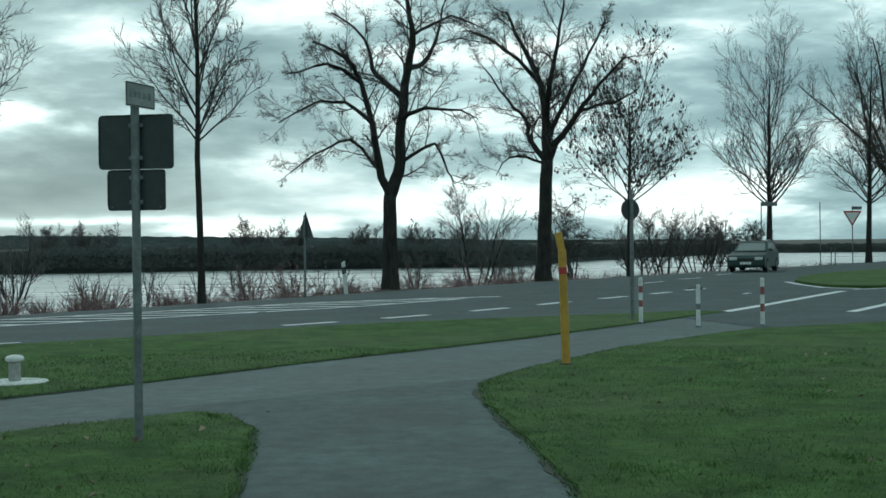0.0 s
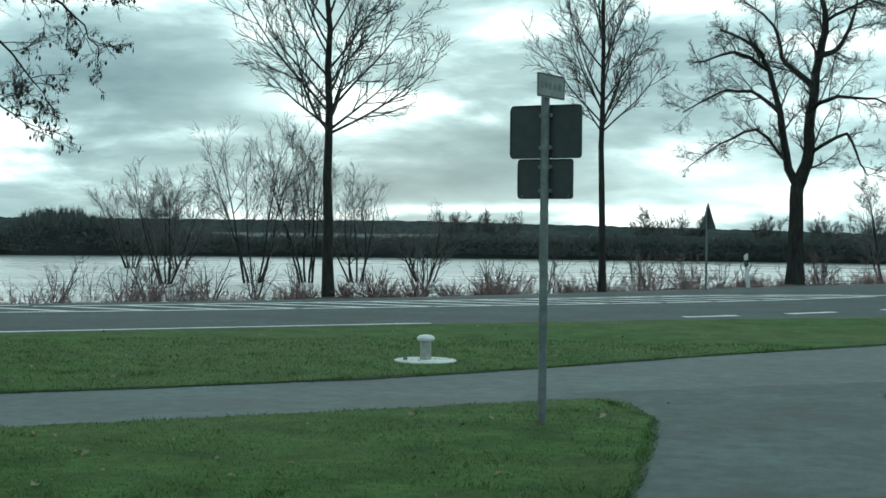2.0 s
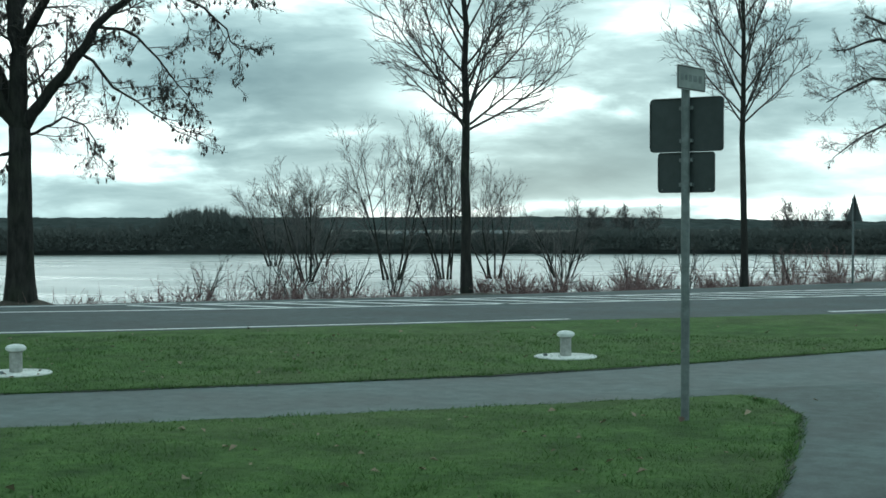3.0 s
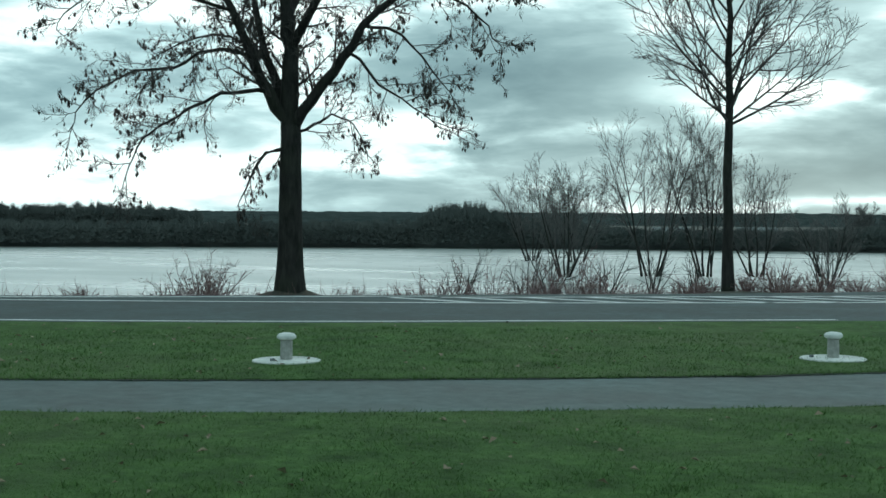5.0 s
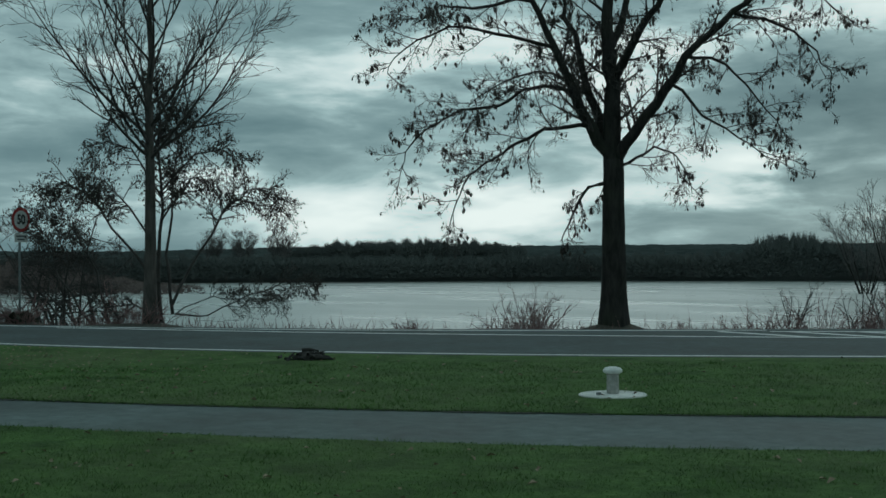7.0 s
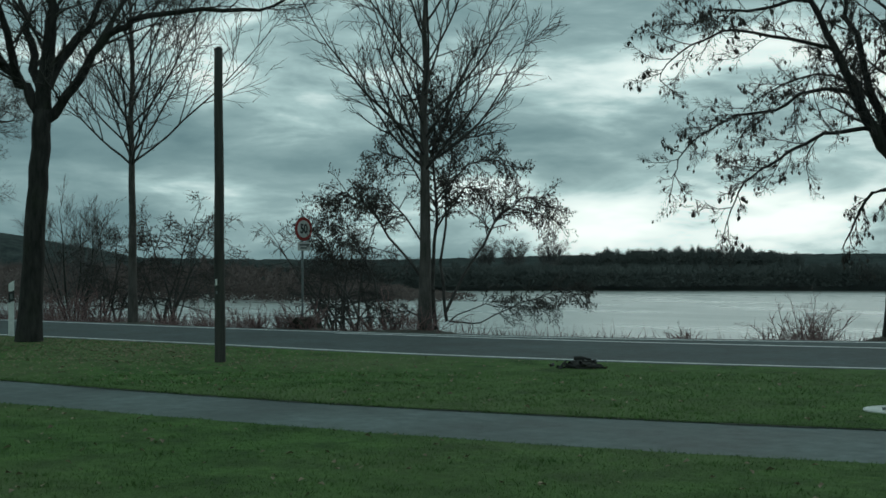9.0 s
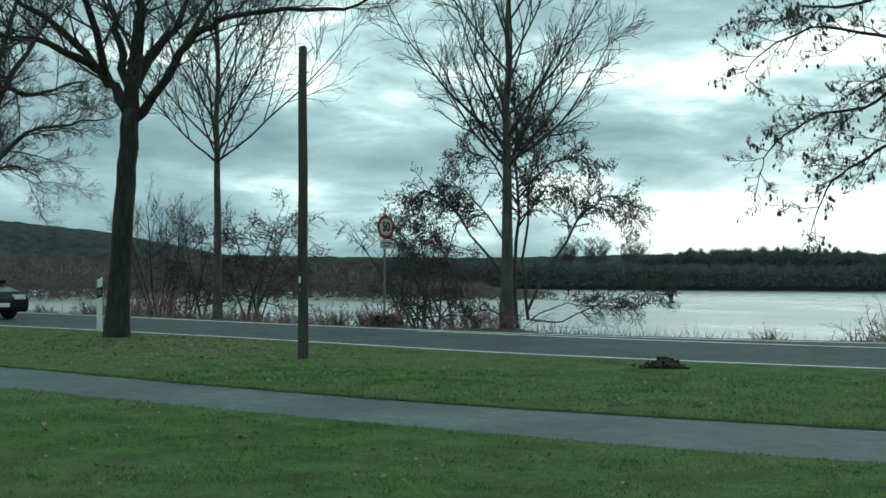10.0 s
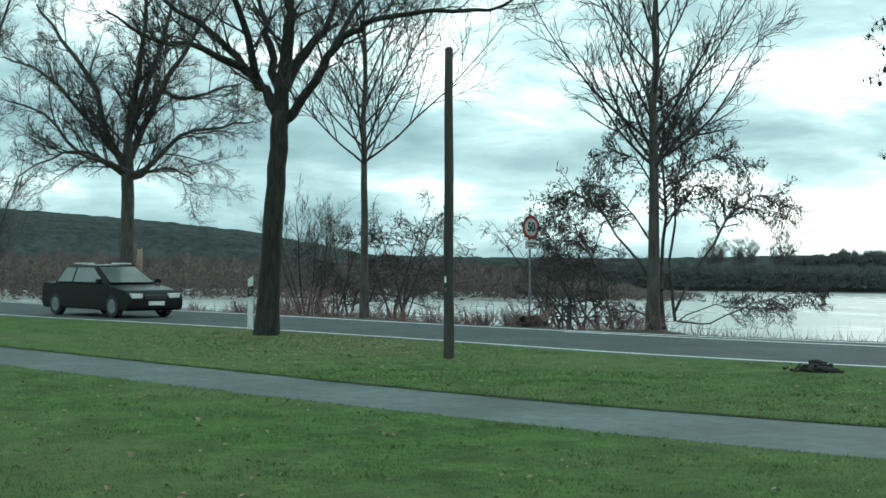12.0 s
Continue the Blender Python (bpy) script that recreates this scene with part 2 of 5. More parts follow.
PATH_FAR = curve_of([(-130, 62), (-60, 34), (-17.8, 18.4), (-11.4, 16.1), (-7.2, 14.6), (-4, 13.8), (0.4, 13.25), (5.6, 13.15), (8.1, 13.7), (11, 14.4), (14.7, 14.9), (19, 16.0), (22.3, 16.9), (24, 17.3), (30, 18)])
PATH_NEAR = curve_of([(-130, 59.5), (-60, 31.5), (-14.6, 15.0), (-8.6, 13.0), (-5.3, 12.0), (-3, 11.4), (0, 10.85), (3, 10.8), (8, 10.8)])


def sheet(name, outline, z, material, label="", category="", thick=0.0):
    bm = bmesh.new()
    f = bm.faces.new([bm.verts.new((p[0], p[1], z)) for p in outline])
    if thick:
        r = bmesh.ops.extrude_face_region(bm, geom=[f])
        for v in r["geom"]:
            if isinstance(v, bmesh.types.BMVert):
                v.co.z -= thick
    bmesh.ops.triangulate(bm, faces=bm.faces[:])
    return tagged(part(name, bm, material), label, category, kind="structure")


def ragged(outline, reach=45.0, amount=0.055):
    """the outline cut into short pieces near the path, each a little in or out"""
    out = []
    for i, a in enumerate(outline):
        b = outline[(i + 1) % len(outline)]
        a, b = Vector((a[0], a[1], 0)), Vector((b[0], b[1], 0))
        n = max(1, int((b - a).length / 0.12)) if min(a.length, b.length) < reach and (b - a).length < 25 else 1
        for k in range(n):
            p = a.lerp(b, k / n)
            if n > 1:
                p += Vector((noise.noise((p.x * 2.3, p.y * 2.3, 0)) + 0.3 * noise.noise((p.x * 7, p.y * 7, 3)), noise.noise((p.x * 2.3, p.y * 2.3, 9)) + 0.3 * noise.noise((p.x * 7, p.y * 7, 5)), 0)) * amount
            out.append((p.x, p.y))
    return out


def steps(a, b, n):
    return [a + (b - a) * i / (n - 1) for i in range(n)]


# ---- ground, water ----
WATER_Z = -0.8


TREE_FEET = [(-12.0, 30.2), (-6.3, 35.3), (-1.75, 44.7), (3.8, 51.7), (-20.3, 24.2), (-28.0, 16.6), (-36.2, 12.2), (-44.3, 6.9), (7.8, 56.8), (18.3, 76.0), (24.8, 79.0), (28.5, 84.0), (-50.0, 0.5), (-31.8, 15.2), (-2.9, 40.4), (-3.9, 38.2), (22.6, 74.8)]
FEET_UV = [(x * COS + y * SIN, -x * SIN + y * COS) for x, y in TREE_FEET]


def bank_height(u, v):
    """the ground beyond the far road edge: a shoulder, then a slope under water, with low mounds at the trees' feet"""
    z = -0.08 - 2.0 * min(1.0, max(0.0, (v - ROAD_FAR(u) - 1.2) / 6.5))
    for a, b in FEET_UV:
        q = ((u - a) / 1.1) ** 2 + ((v - b) / 0.8) ** 2
        if q < 9:
            z += (0.0 - z) * math.exp(-q / 2)
    return z


def build_ground():
    us = steps(-1500, -140, 12) + steps(-130, -60, 30) + steps(-59.5, 85, 290) + steps(88, 160, 30) + steps(170, 1500, 12)
    offs = [-1.0, 0.0, 0.6, 1.2, 1.8, 2.4, 3.0, 3.5, 4.0, 4.6, 5.3, 6.2, 7.4, 9.0, 60.0]
    verts, faces = [], []
    cols = len(offs) + 2
    for u in us:
        w = min(max(u, -130), 160)
        line = ROAD_FAR(w)
        for v, z in [(-1200.0, -0.08), (-100.0, -0.08)] + [(line + o, bank_height(w, line + o)) for o in offs]:
            rough_z = 0.0 if z > -0.09 and v < line + 0.3 else 0.05 * noise.noise((u * 0.9, v * 0.9, 0))
            verts.append(at(u, v, z + rough_z))
    for i in range(len(us) - 1):
        for j in range(cols - 1):
            a = i * cols + j
            faces.append((a, a + cols, a + cols + 1, a + 1))
    return tagged(mesh_of("ground", verts, faces, EARTH, smooth=True), "grassy earth falling to a flooded bank beside the road", "ground", kind="structure")


build_ground()


def build_water():
    bm = bmesh.new()
    q = [bm.verts.new(p) for p in (at(-900, 20, WATER_Z), at(900, 20, WATER_Z), at(900, 900, WATER_Z), at(-900, 900, WATER_Z))]
    bm.faces.new(q)
    return tagged(part("water", bm, WATER), "grey rippled flood water reflecting the cloudy sky", "water", kind="structure")


build_water()

# ---- paths, lawns, road ----
sheet("pavement", [(-3, -40), (3, -40), (3, 8), (12, 24), (14, 27)] + [tuple(at(u, PATH_FAR(u) + 0.3)[:2]) for u in steps(24, -120, 90)] + [tuple(at(u, PATH_NEAR(u) - 0.3)[:2]) for u in steps(-120, 5, 60)] + [(-3, 8)],
      0.0, PATH, "grey asphalt footpath with a branch path meeting it", "footpath")
sheet("pavement_branch", [(-3, -40), (3, -40), (3, 8), (1.7, 14.2), (0.9, 15.6), (-1.0, 14.2), (-3.0, 12.6), (-3, 8)], 0.004, PATH_DARK, "asphalt branch path in a darker tone", "footpath")
sheet("verge", ragged([tuple(at(u, ROAD_NEAR(u) - 0.12)[:2]) for u in steps(-120, 23.4, 110)] + [tuple(at(u, PATH_FAR(u))[:2]) for u in steps(23.4, -120, 110)]),
      0.016, LAWN, "mown green grass verge between road and footpath", "grass verge", 0.12)
sheet("lawn_left", ragged([(-1.35, -60), (-1.32, 2), (-1.3, 8), (-1.45, 9.8), (-1.62, 11.3), (-1.95, 12.2), (-2.3, 12.45)] + [tuple(at(u, PATH_NEAR(u))[:2]) for u in steps(6.2, -120, 100)] + [(-160, -60)]),
      0.022, LAWN, "mown green lawn with scattered fallen leaves", "lawn", 0.12)
sheet("lawn_right", ragged([(0.95, -60), (0.9, 2), (0.8, 8.5), (0.62, 10.7), (0.42, 12.7), (0.36, 13.8), (0.42, 14.7), (0.65, 15.5), (1.1, 16.5), (2.6, 19.4), (4.2, 21.6), (5.4, 23.0), (7.9, 24.3), (14, 26.3), (40, 33), (120, 50), (120, -60)]),
      0.022, LAWN, "mown green lawn beside the branch path", "lawn", 0.12)
sheet("road", [tuple(at(u, ROAD_FAR(u) + 0.25)[:2]) for u in steps(-130, 160, 140)] + [tuple(at(u, ROAD_NEAR(u) - 0.14)[:2]) for u in [160, 60, 40]] + [(60, 38), (12, 25.2), (5.6, 22.8)] + [tuple(at(u, ROAD_NEAR(u) - 0.14)[:2]) for u in steps(22, -130, 110)],
      0.008, ROAD, "grey asphalt road with worn white markings", "road")

SOIL = surface("edge_soil", (0.03, 0.034, 0.024), (0.075, 0.082, 0.058), 14, 1.5, 0.95, relief=0.8, depth=0.02)


def soil_edge(line, z, side):
    """washed soil lying on the asphalt along a lawn edge, wider and narrower; side: -1 or 1, where the asphalt is"""
    fine = []
    for a, b in zip(line, line[1:]):
        a, b = Vector((a[0], a[1], z)), Vector((b[0], b[1], z))
        n = max(1, int((b - a).length / 0.1))
        fine += [(a.lerp(b, k / n), (b - a).normalized()) for k in range(n)]
    verts, faces = [], []
    for p, d in fine:
        out = Vector((-d.y, d.x, 0)) * side
        w = 0.05 + 0.06 * noise.noise((p.x * 0.9, p.y * 0.9, 4)) + 0.05 * noise.noise((p.x * 5, p.y * 5, 6))
        verts += [p - out * 0.14, p + out * max(0.01, w)]
    for i in range(len(fine) - 1):
        faces.append((2 * i, 2 * i + 2, 2 * i + 3, 2 * i + 1))
    return tagged(mesh_of("trim_soil_edge", verts, faces, SOIL), "dark washed soil and moss along the lawn edge", "soil edge", kind="structure")


soil_edge([tuple(at(u, PATH_FAR(u))[:2]) for u in steps(-42, 22.5, 200)], 0.009, -1)
soil_edge([tuple(at(u, PATH_NEAR(u))[:2]) for u in steps(-42, 6.0, 160)], 0.0095, 1)
soil_edge([(-1.3, 6.0), (-1.3, 8), (-1.45, 9.8), (-1.62, 11.3), (-1.95, 12.2), (-2.3, 12.45)], 0.010, -1)
soil_edge([(0.85, 6.0), (0.8, 8.5), (0.62, 10.7), (0.42, 12.7), (0.36, 13.8), (0.42, 14.7), (0.65, 15.5), (1.1, 16.5), (2.6, 19.4), (4.2, 21.6), (5.4, 23.0)], 0.0105, 1)

# ---- bare trees ----
def tubes(strands, name, material, parent, label="", sides=None):
    """one mesh of tapered tubes along strands of (points, radii)"""
    verts, faces = [], []
    for pts, rad in strands:
        k = sides or (8 if rad[0] > 0.08 else 5 if rad[0] > 0.026 else 3)
        first = len(verts)
        n = len(pts)
        pointed = k == 3
        for i in range(n - 1 if pointed else n):
            d = pts[min(i + 1, n - 1)] - pts[max(i - 1, 0)]
            d.normalize()
            s = d.cross(Vector((0.31, 0.87, 0.38)))
            s.normalize()
            t = d.cross(s)
            r = rad[i] * (1.35 if pointed else 1.0)
            for j in range(k):
                a = 2 * math.pi * j / k
                verts.append(pts[i] + (s * math.cos(a) + t * math.sin(a)) * r)
        for i in range(n - 2 if pointed else n - 1):
            for j in range(k):
                a, b = first + i * k + j, first + i * k + (j + 1) % k
                faces.append((a, b, b + k, a + k))
        last = first + (n - 2 if pointed else n - 1) * k
        if pointed:
            verts.append(pts[-1])
            faces += [(last + j, last + (j + 1) % k, last + k) for j in range(k)]
        else:
            faces.append(tuple(last + j for j in range(k)))
    ob = mesh_of(name, verts, faces, material, parent, True)
    if label:
        ob["label"] = label
    return ob


def strand(rng, p, d, length, r0, r1, segs, wander, lift):
    pts, rad = [p.copy()], [r0]
    p, d = p.copy(), d.normalized()
    for i in range(segs):
        d = (d + Vector((rng.gauss(0, wander), rng.gauss(0, wander), rng.gauss(0, wander) + lift))).normalized()
        p = p + d * (length / segs)
        pts.append(p.copy())
        rad.append(r0 + (r1 - r0) * (i + 1) / segs)
    return pts, rad


def along(pts, f):
    x = f * (len(pts) - 1)
    i = min(int(x), len(pts) - 2)
    return pts[i].lerp(pts[i + 1], x - i), (pts[i + 1] - pts[i]).normalized(), i


def aside(rng, d, angle):
    """a direction that leaves d by an angle, to any side"""
    s = d.cross(Vector((rng.uniform(-1, 1), rng.uniform(-1, 1), rng.uniform(-1, 1))))
    if s.length < 1e-4:
        s = Vector((1, 0, 0))
    s.normalize()
    return (d * math.cos(angle) + s * math.sin(angle)).normalized()


def sprout(rng, out, pts, rad, levels, fine=0.0055):
    """side twigs along a strand; levels: (count, length, angle, wander, lift, from) for each order"""
    if not levels:
        return
    count, length, angle, wander, lift, start = levels[0]
    for c in range(count):
        f = start + (1 - start) * (c + rng.random()) / count
        p, d, i = along(pts, f)
        r = max(fine, min(rad[i] * 0.55, length * 0.014 + 0.004))
        ln = length * rng.uniform(0.55, 1.15) * (1.15 - 0.55 * f)
        way = aside(rng, d, radians(angle) * rng.uniform(0.7, 1.3))
        s = strand(rng, p, way, ln, r, max(fine * 0.9, r * 0.4), 4 if ln > 0.9 else 3 if ln > 0.45 else 2 if ln > 0.2 else 1, wander, lift)
        out.append(s)
        sprout(rng, out, s[0], s[1], levels[1:], fine)


def tips_leaves(rng, crown, share, size, hang, name, parent, material, label, low=0.0):
    """small dry leaves or seed bunches hanging on the twigs"""
    verts, faces = [], []
    for pts, rad in crown:
        if rad[0] > 0.02 or rng.random() > share or pts[-1].z < low:
            continue
        for k in range(rng.randint(1, 2)):
            p = along(pts, rng.uniform(0.4, 1.0))[0]
            s = size * rng.uniform(0.6, 1.3)
            a = rng.uniform(0, math.pi)
            w = Vector((math.cos(a), math.sin(a), 0)) * s * 0.38
            q = Vector((-w.y, w.x, 0)) * 0.5
            dn = Vector((rng.uniform(-.3, .3) * s, rng.uniform(-.3, .3) * s, -s * hang))
            i = len(verts)
            verts += [p, p + dn * 0.45 + w, p + dn * 0.5 + q, p + dn * 0.45 - w, p + dn * 0.5 - q, p + dn]
            faces += [(i, i + 1, i + 2), (i, i + 2, i + 3), (i, i + 3, i + 4), (i, i + 4, i + 1),
                      (i + 5, i + 2, i + 1), (i + 5, i + 3, i + 2), (i + 5, i + 4, i + 3), (i + 5, i + 1, i + 4)]
    ob = mesh_of(name, verts, faces, material, parent)
    return tagged(ob, label, kind="stuff")


def trunk_strand(rng, height, r, top_r, lean=(0, 0), wob=0.03, flare=1.25):
    pts, rad = [], []
    for i in range(13):
        f = i / 12
        z = height * f
        pts.append(Vector((lean[0] * f + rng.gauss(0, wob) * (0.2 + f), lean[1] * f + rng.gauss(0, wob) * (0.2 + f), z)))
        rad.append((r + (top_r - r) * f) * (1 + (flare - 1) * math.exp(-z / 0.35)))
    pts[0].z = -0.15
    return pts, rad


def young_tree(place, fork, height, spread, r, seed, label, bark=None, twig=None, limbs=30, leaves=None, z0=0.0, thin=1.0, steep=0.0, lopsided=0.0):
    """a straight leader with limbs that leave it widely and sweep upward at their ends; lopsided: a longer reach to the right of the road view"""
    rng = random.Random(seed)
    tree = base("tree", (place[0], place[1], z0), label, "tree", "roadside trees")
    tr = trunk_strand(rng, height * 0.97, r, 0.02, (rng.gauss(0, 0.1), rng.gauss(0, 0.1)), 0.03)
    side = Vector((place[1], -place[0], 0)).normalized()
    crown = []
    for k in range(limbs):
        f = (k + rng.random() * 0.6) / limbs
        z = fork + (height * 0.84 - fork) * f ** 1.9
        p, d, i = along(tr[0], z / (height * 0.97))
        a = k * 2.4 + rng.uniform(-0.4, 0.4)
        open_ = radians(68 - steep - (40 - steep * 0.6) * f ** 0.8) * rng.uniform(0.86, 1.1)
        way = Vector((math.cos(a) * math.sin(open_), math.sin(a) * math.sin(open_), math.cos(open_)))
        reach = spread * (1.0 - 0.42 * f) * rng.uniform(0.78, 1.12) * (1 + lopsided * side.dot(Vector((math.cos(a), math.sin(a), 0))))
        ln = reach / max(0.42, math.sin(open_) * 0.84)
        s = strand(rng, p, way, ln, max(0.015, tr[1][i] * 0.38), 0.006, 10, 0.05, 0.05 + 0.02 * f)
        crown.append(s)
        sprout(rng, crown, s[0], s[1], [(int(10 * thin), ln * 0.38, 38, 0.06, 0.085, 0.2), (int(6 * thin), ln * 0.2, 36, 0.07, 0.075, 0.18), (2, ln * 0.1, 34, 0.1, 0.05, 0.2)], 0.005)
    tubes([tr], "trunk", bark or BARK, tree)
    tagged(tubes(crown, "crown", twig or TWIG, tree), kind="stuff")
    if leaves:
        tips_leaves(rng, crown, leaves[0], leaves[1], 1.2, "foliage", tree, SEED, "a few dry brown leaves left on twigs", 0)
    return tree


def old_tree(place, fork, height, spread, r, seed, label, limbs=7, bark=None, droop=0.0, seeds=0.0, lean=(0, 0), z0=0.0, dense=1.0, guides=None):
    """a thick trunk that divides into heavy winding limbs"""
    rng = random.Random(seed)
    tree = base("tree", (place[0], place[1], z0), label, "tree", "roadside trees")
    tr = trunk_strand(rng, fork, r, r * 0.78, lean, 0.012, 1.3)
    side = Vector((place[1], -place[0], 0)).normalized()
    back = Vector((place[0], place[1], 0)).normalized()
    top = tr[0][-1]
    heavy, crown = [tr], []
    lines = []
    if guides:
        for start, g_r, pts in guides:
            p0 = along(lines[start[0]][0], start[1])[0] if isinstance(start, tuple) else along(tr[0], start)[0]
            line = [p0] + [side * a + back * b + Vector((0, 0, z)) for a, z, b in pts]
            fine = []
            for i in range(len(line) - 1):
                for t in (0, 0.34, 0.67):
                    before, after = line[max(i - 1, 0)], line[min(i + 2, len(line) - 1)]
                    bow = 0.5 * (line[i + 1] - before) * t * (1 - t) ** 2 - 0.5 * (after - line[i]) * t * t * (1 - t)
                    smooth = line[i].lerp(line[i + 1], t * t * (3 - 2 * t)) + bow
                    fine.append(smooth + Vector((rng.gauss(0, .03), rng.gauss(0, .03), rng.gauss(0, .03))) * (0 if i + t == 0 else 1))
            fine.append(line[-1])
            n = len(fine)
            lines.append((fine, [g_r * (1 - 0.8 * i / (n - 1)) for i in range(n)]))
    else:
        for k in range(limbs):
            a = k * 2 * math.pi / limbs + rng.uniform(-0.4, 0.4)
            o = radians(rng.uniform(14, 48))
            way = Vector((math.cos(a) * math.sin(o), math.sin(a) * math.sin(o), math.cos(o)))
            lines.append(strand(rng, top - Vector((0, 0, rng.uniform(0, 0.12) * fork)), way, (height - fork) * rng.uniform(0.8, 1.1), r * rng.uniform(0.4, 0.62), 0.03, 10, 0.09, 0.02))
    for pts, rad in lines:
        heavy.append((pts, rad))
        ln = sum((pts[i + 1] - pts[i]).length for i in range(len(pts) - 1))
        n1 = max(6, int(ln * 2.9 * dense))
        for c in range(n1):
            f = min(1.0, 0.12 + 0.88 * (c + rng.random()) / n1)
            p, d, i = along(pts, f)
            way = aside(rng, d, radians(rng.uniform(32, 62)))
            way = (way + Vector((0, 0, 0.12 - droop * 0.5))).normalized()
            l2 = spread * rng.uniform(0.22, 0.62) * (1.1 - 0.4 * f)
            s = strand(rng, p, way, l2, max(0.01, min(0.042, rad[i] * 0.3)), 0.005, 8, 0.1, 0.035 - droop * 0.09)
            crown.append(s)
            sprout(rng, crown, s[0], s[1], [(int(8 * dense), l2 * 0.42, 44, 0.1, 0.04 - droop * 0.15, 0.15), (int(6 * dense), l2 * 0.2, 42, 0.12, 0.03 - droop * 0.14, 0.12), (2, l2 * 0.1, 40, 0.12, 0.04, 0.2)], 0.0038)
    tubes(heavy[:1], "trunk", bark or BARK, tree)
    for h in heavy[1:]:
        tubes([h], "limb", bark or BARK, tree)
    tagged(tubes(crown, "crown", TWIG, tree), kind="stuff")
    if seeds:
        tips_leaves(rng, crown, seeds, 0.085, 1.3, "foliage", tree, SEED, "dark dry seed bunches hanging on twigs", 0)
    return tree


# the row along the road, from the bend on the left to the junction
young_tree((-12.0, 30.2), 3.85, 11.2, 2.6, 0.135, 11, "slender bare roadside tree with an upswept crown", limbs=26)
young_tree((-6.3, 35.3), 4.2, 11.8, 1.75, 0.1, 12, "slender bare roadside tree beside the striped road area", limbs=24, steep=12)
old_tree((-1.75, 44.7), 3.1, 12.0, 3.1, 0.285, 13, "old bare roadside tree with forked winding limbs", dense=1.2, guides=[
    (1.0, 0.23, [(0.3, 3.9, 0.1), (0.42, 5.4, 0.2), (0.65, 7.3, 0.4), (0.85, 8.4, 0.3), (0.65, 9.5, 0.2), (0.4, 10.8, 0)]),
    (0.97, 0.16, [(-0.35, 4.1, -0.2), (-0.55, 5.4, -0.5), (-0.9, 6.7, -0.7), (-1.3, 7.5, -0.8), (-2.4, 8.0, -1.1)]),
    ((1, 0.16), 0.07, [(-1.3, 4.9, 0.1), (-2.4, 4.5, 0.4), (-3.4, 3.8, 0.4)]),
    ((0, 0.2), 0.07, [(1.5, 4.7, -0.6), (1.9, 3.8, -0.8), (2.15, 3.4, -0.9)]),
    ((0, 0.35), 0.09, [(0.9, 5.8, -0.4), (2.0, 5.8, -1.0), (2.8, 5.5, -1.3)]),
    ((0, 0.5), 0.11, [(1.2, 7.6, 0.9), (1.7, 8.6, 1.3), (2.0, 9.8, 1.5)]),
    ((0, 0.4), 0.12, [(-0.2, 7.0, 0.9), (-0.5, 7.4, 1.2), (-0.8, 8.5, 1.5), (-1.9, 9.4, 1.6)]),
    ((1, 0.4), 0.08, [(-1.5, 6.2, 0.5), (-2.6, 6.2, 0.9), (-3.7, 5.6, 1.0)]),
    ((1, 0.6), 0.08, [(-1.9, 7.3, -1.2), (-3.2, 6.9, -1.8)]),
    ((0, 0.66), 0.065, [(2.0, 8.8, -0.8), (3.2, 8.3, -1.3)])])
old_tree((3.8, 51.7), 4.6, 13.0, 3.4, 0.3, 14, "old bare roadside tree with a bent trunk and winding limbs", dense=1.2, lean=(0.2, 0), guides=[
    (1.0, 0.22, [(0.2, 6.0, 0.2), (0.0, 7.5, 0.4), (-0.65, 9.0, 0.5), (-1.3, 10.4, 0.6)]),
    (0.98, 0.16, [(0.55, 5.2, -0.3), (1.3, 6.2, -0.6), (2.2, 7.3, -0.8), (3.2, 8.4, -0.9)]),
    (0.97, 0.13, [(-0.4, 5.4, 0.5), (-0.6, 6.2, 0.8), (-1.3, 7.0, 1.0), (-2.2, 8.3, 1.2)]),
    ((0, 0.3), 0.14, [(0.3, 7.1, -0.7), (0.65, 8.8, -1.1), (0.9, 10.6, -1.2)]),
    (0.95, 0.07, [(-0.6, 4.7, -0.6), (-1.3, 4.6, -1.0), (-1.7, 4.0, -1.2)]),
    ((0, 0.15), 0.11, [(1.0, 7.0, 0.9), (1.9, 8.8, 1.3), (2.6, 10.2, 1.4)]),
    ((0, 0.5), 0.1, [(-0.9, 8.4, -0.6), (-2.0, 9.2, -1.1), (-2.9, 9.4, -1.2)]),
    ((1, 0.55), 0.08, [(2.4, 6.7, 0.3), (3.3, 7.0, 0.5), (3.8, 7.5, 0.6)])])
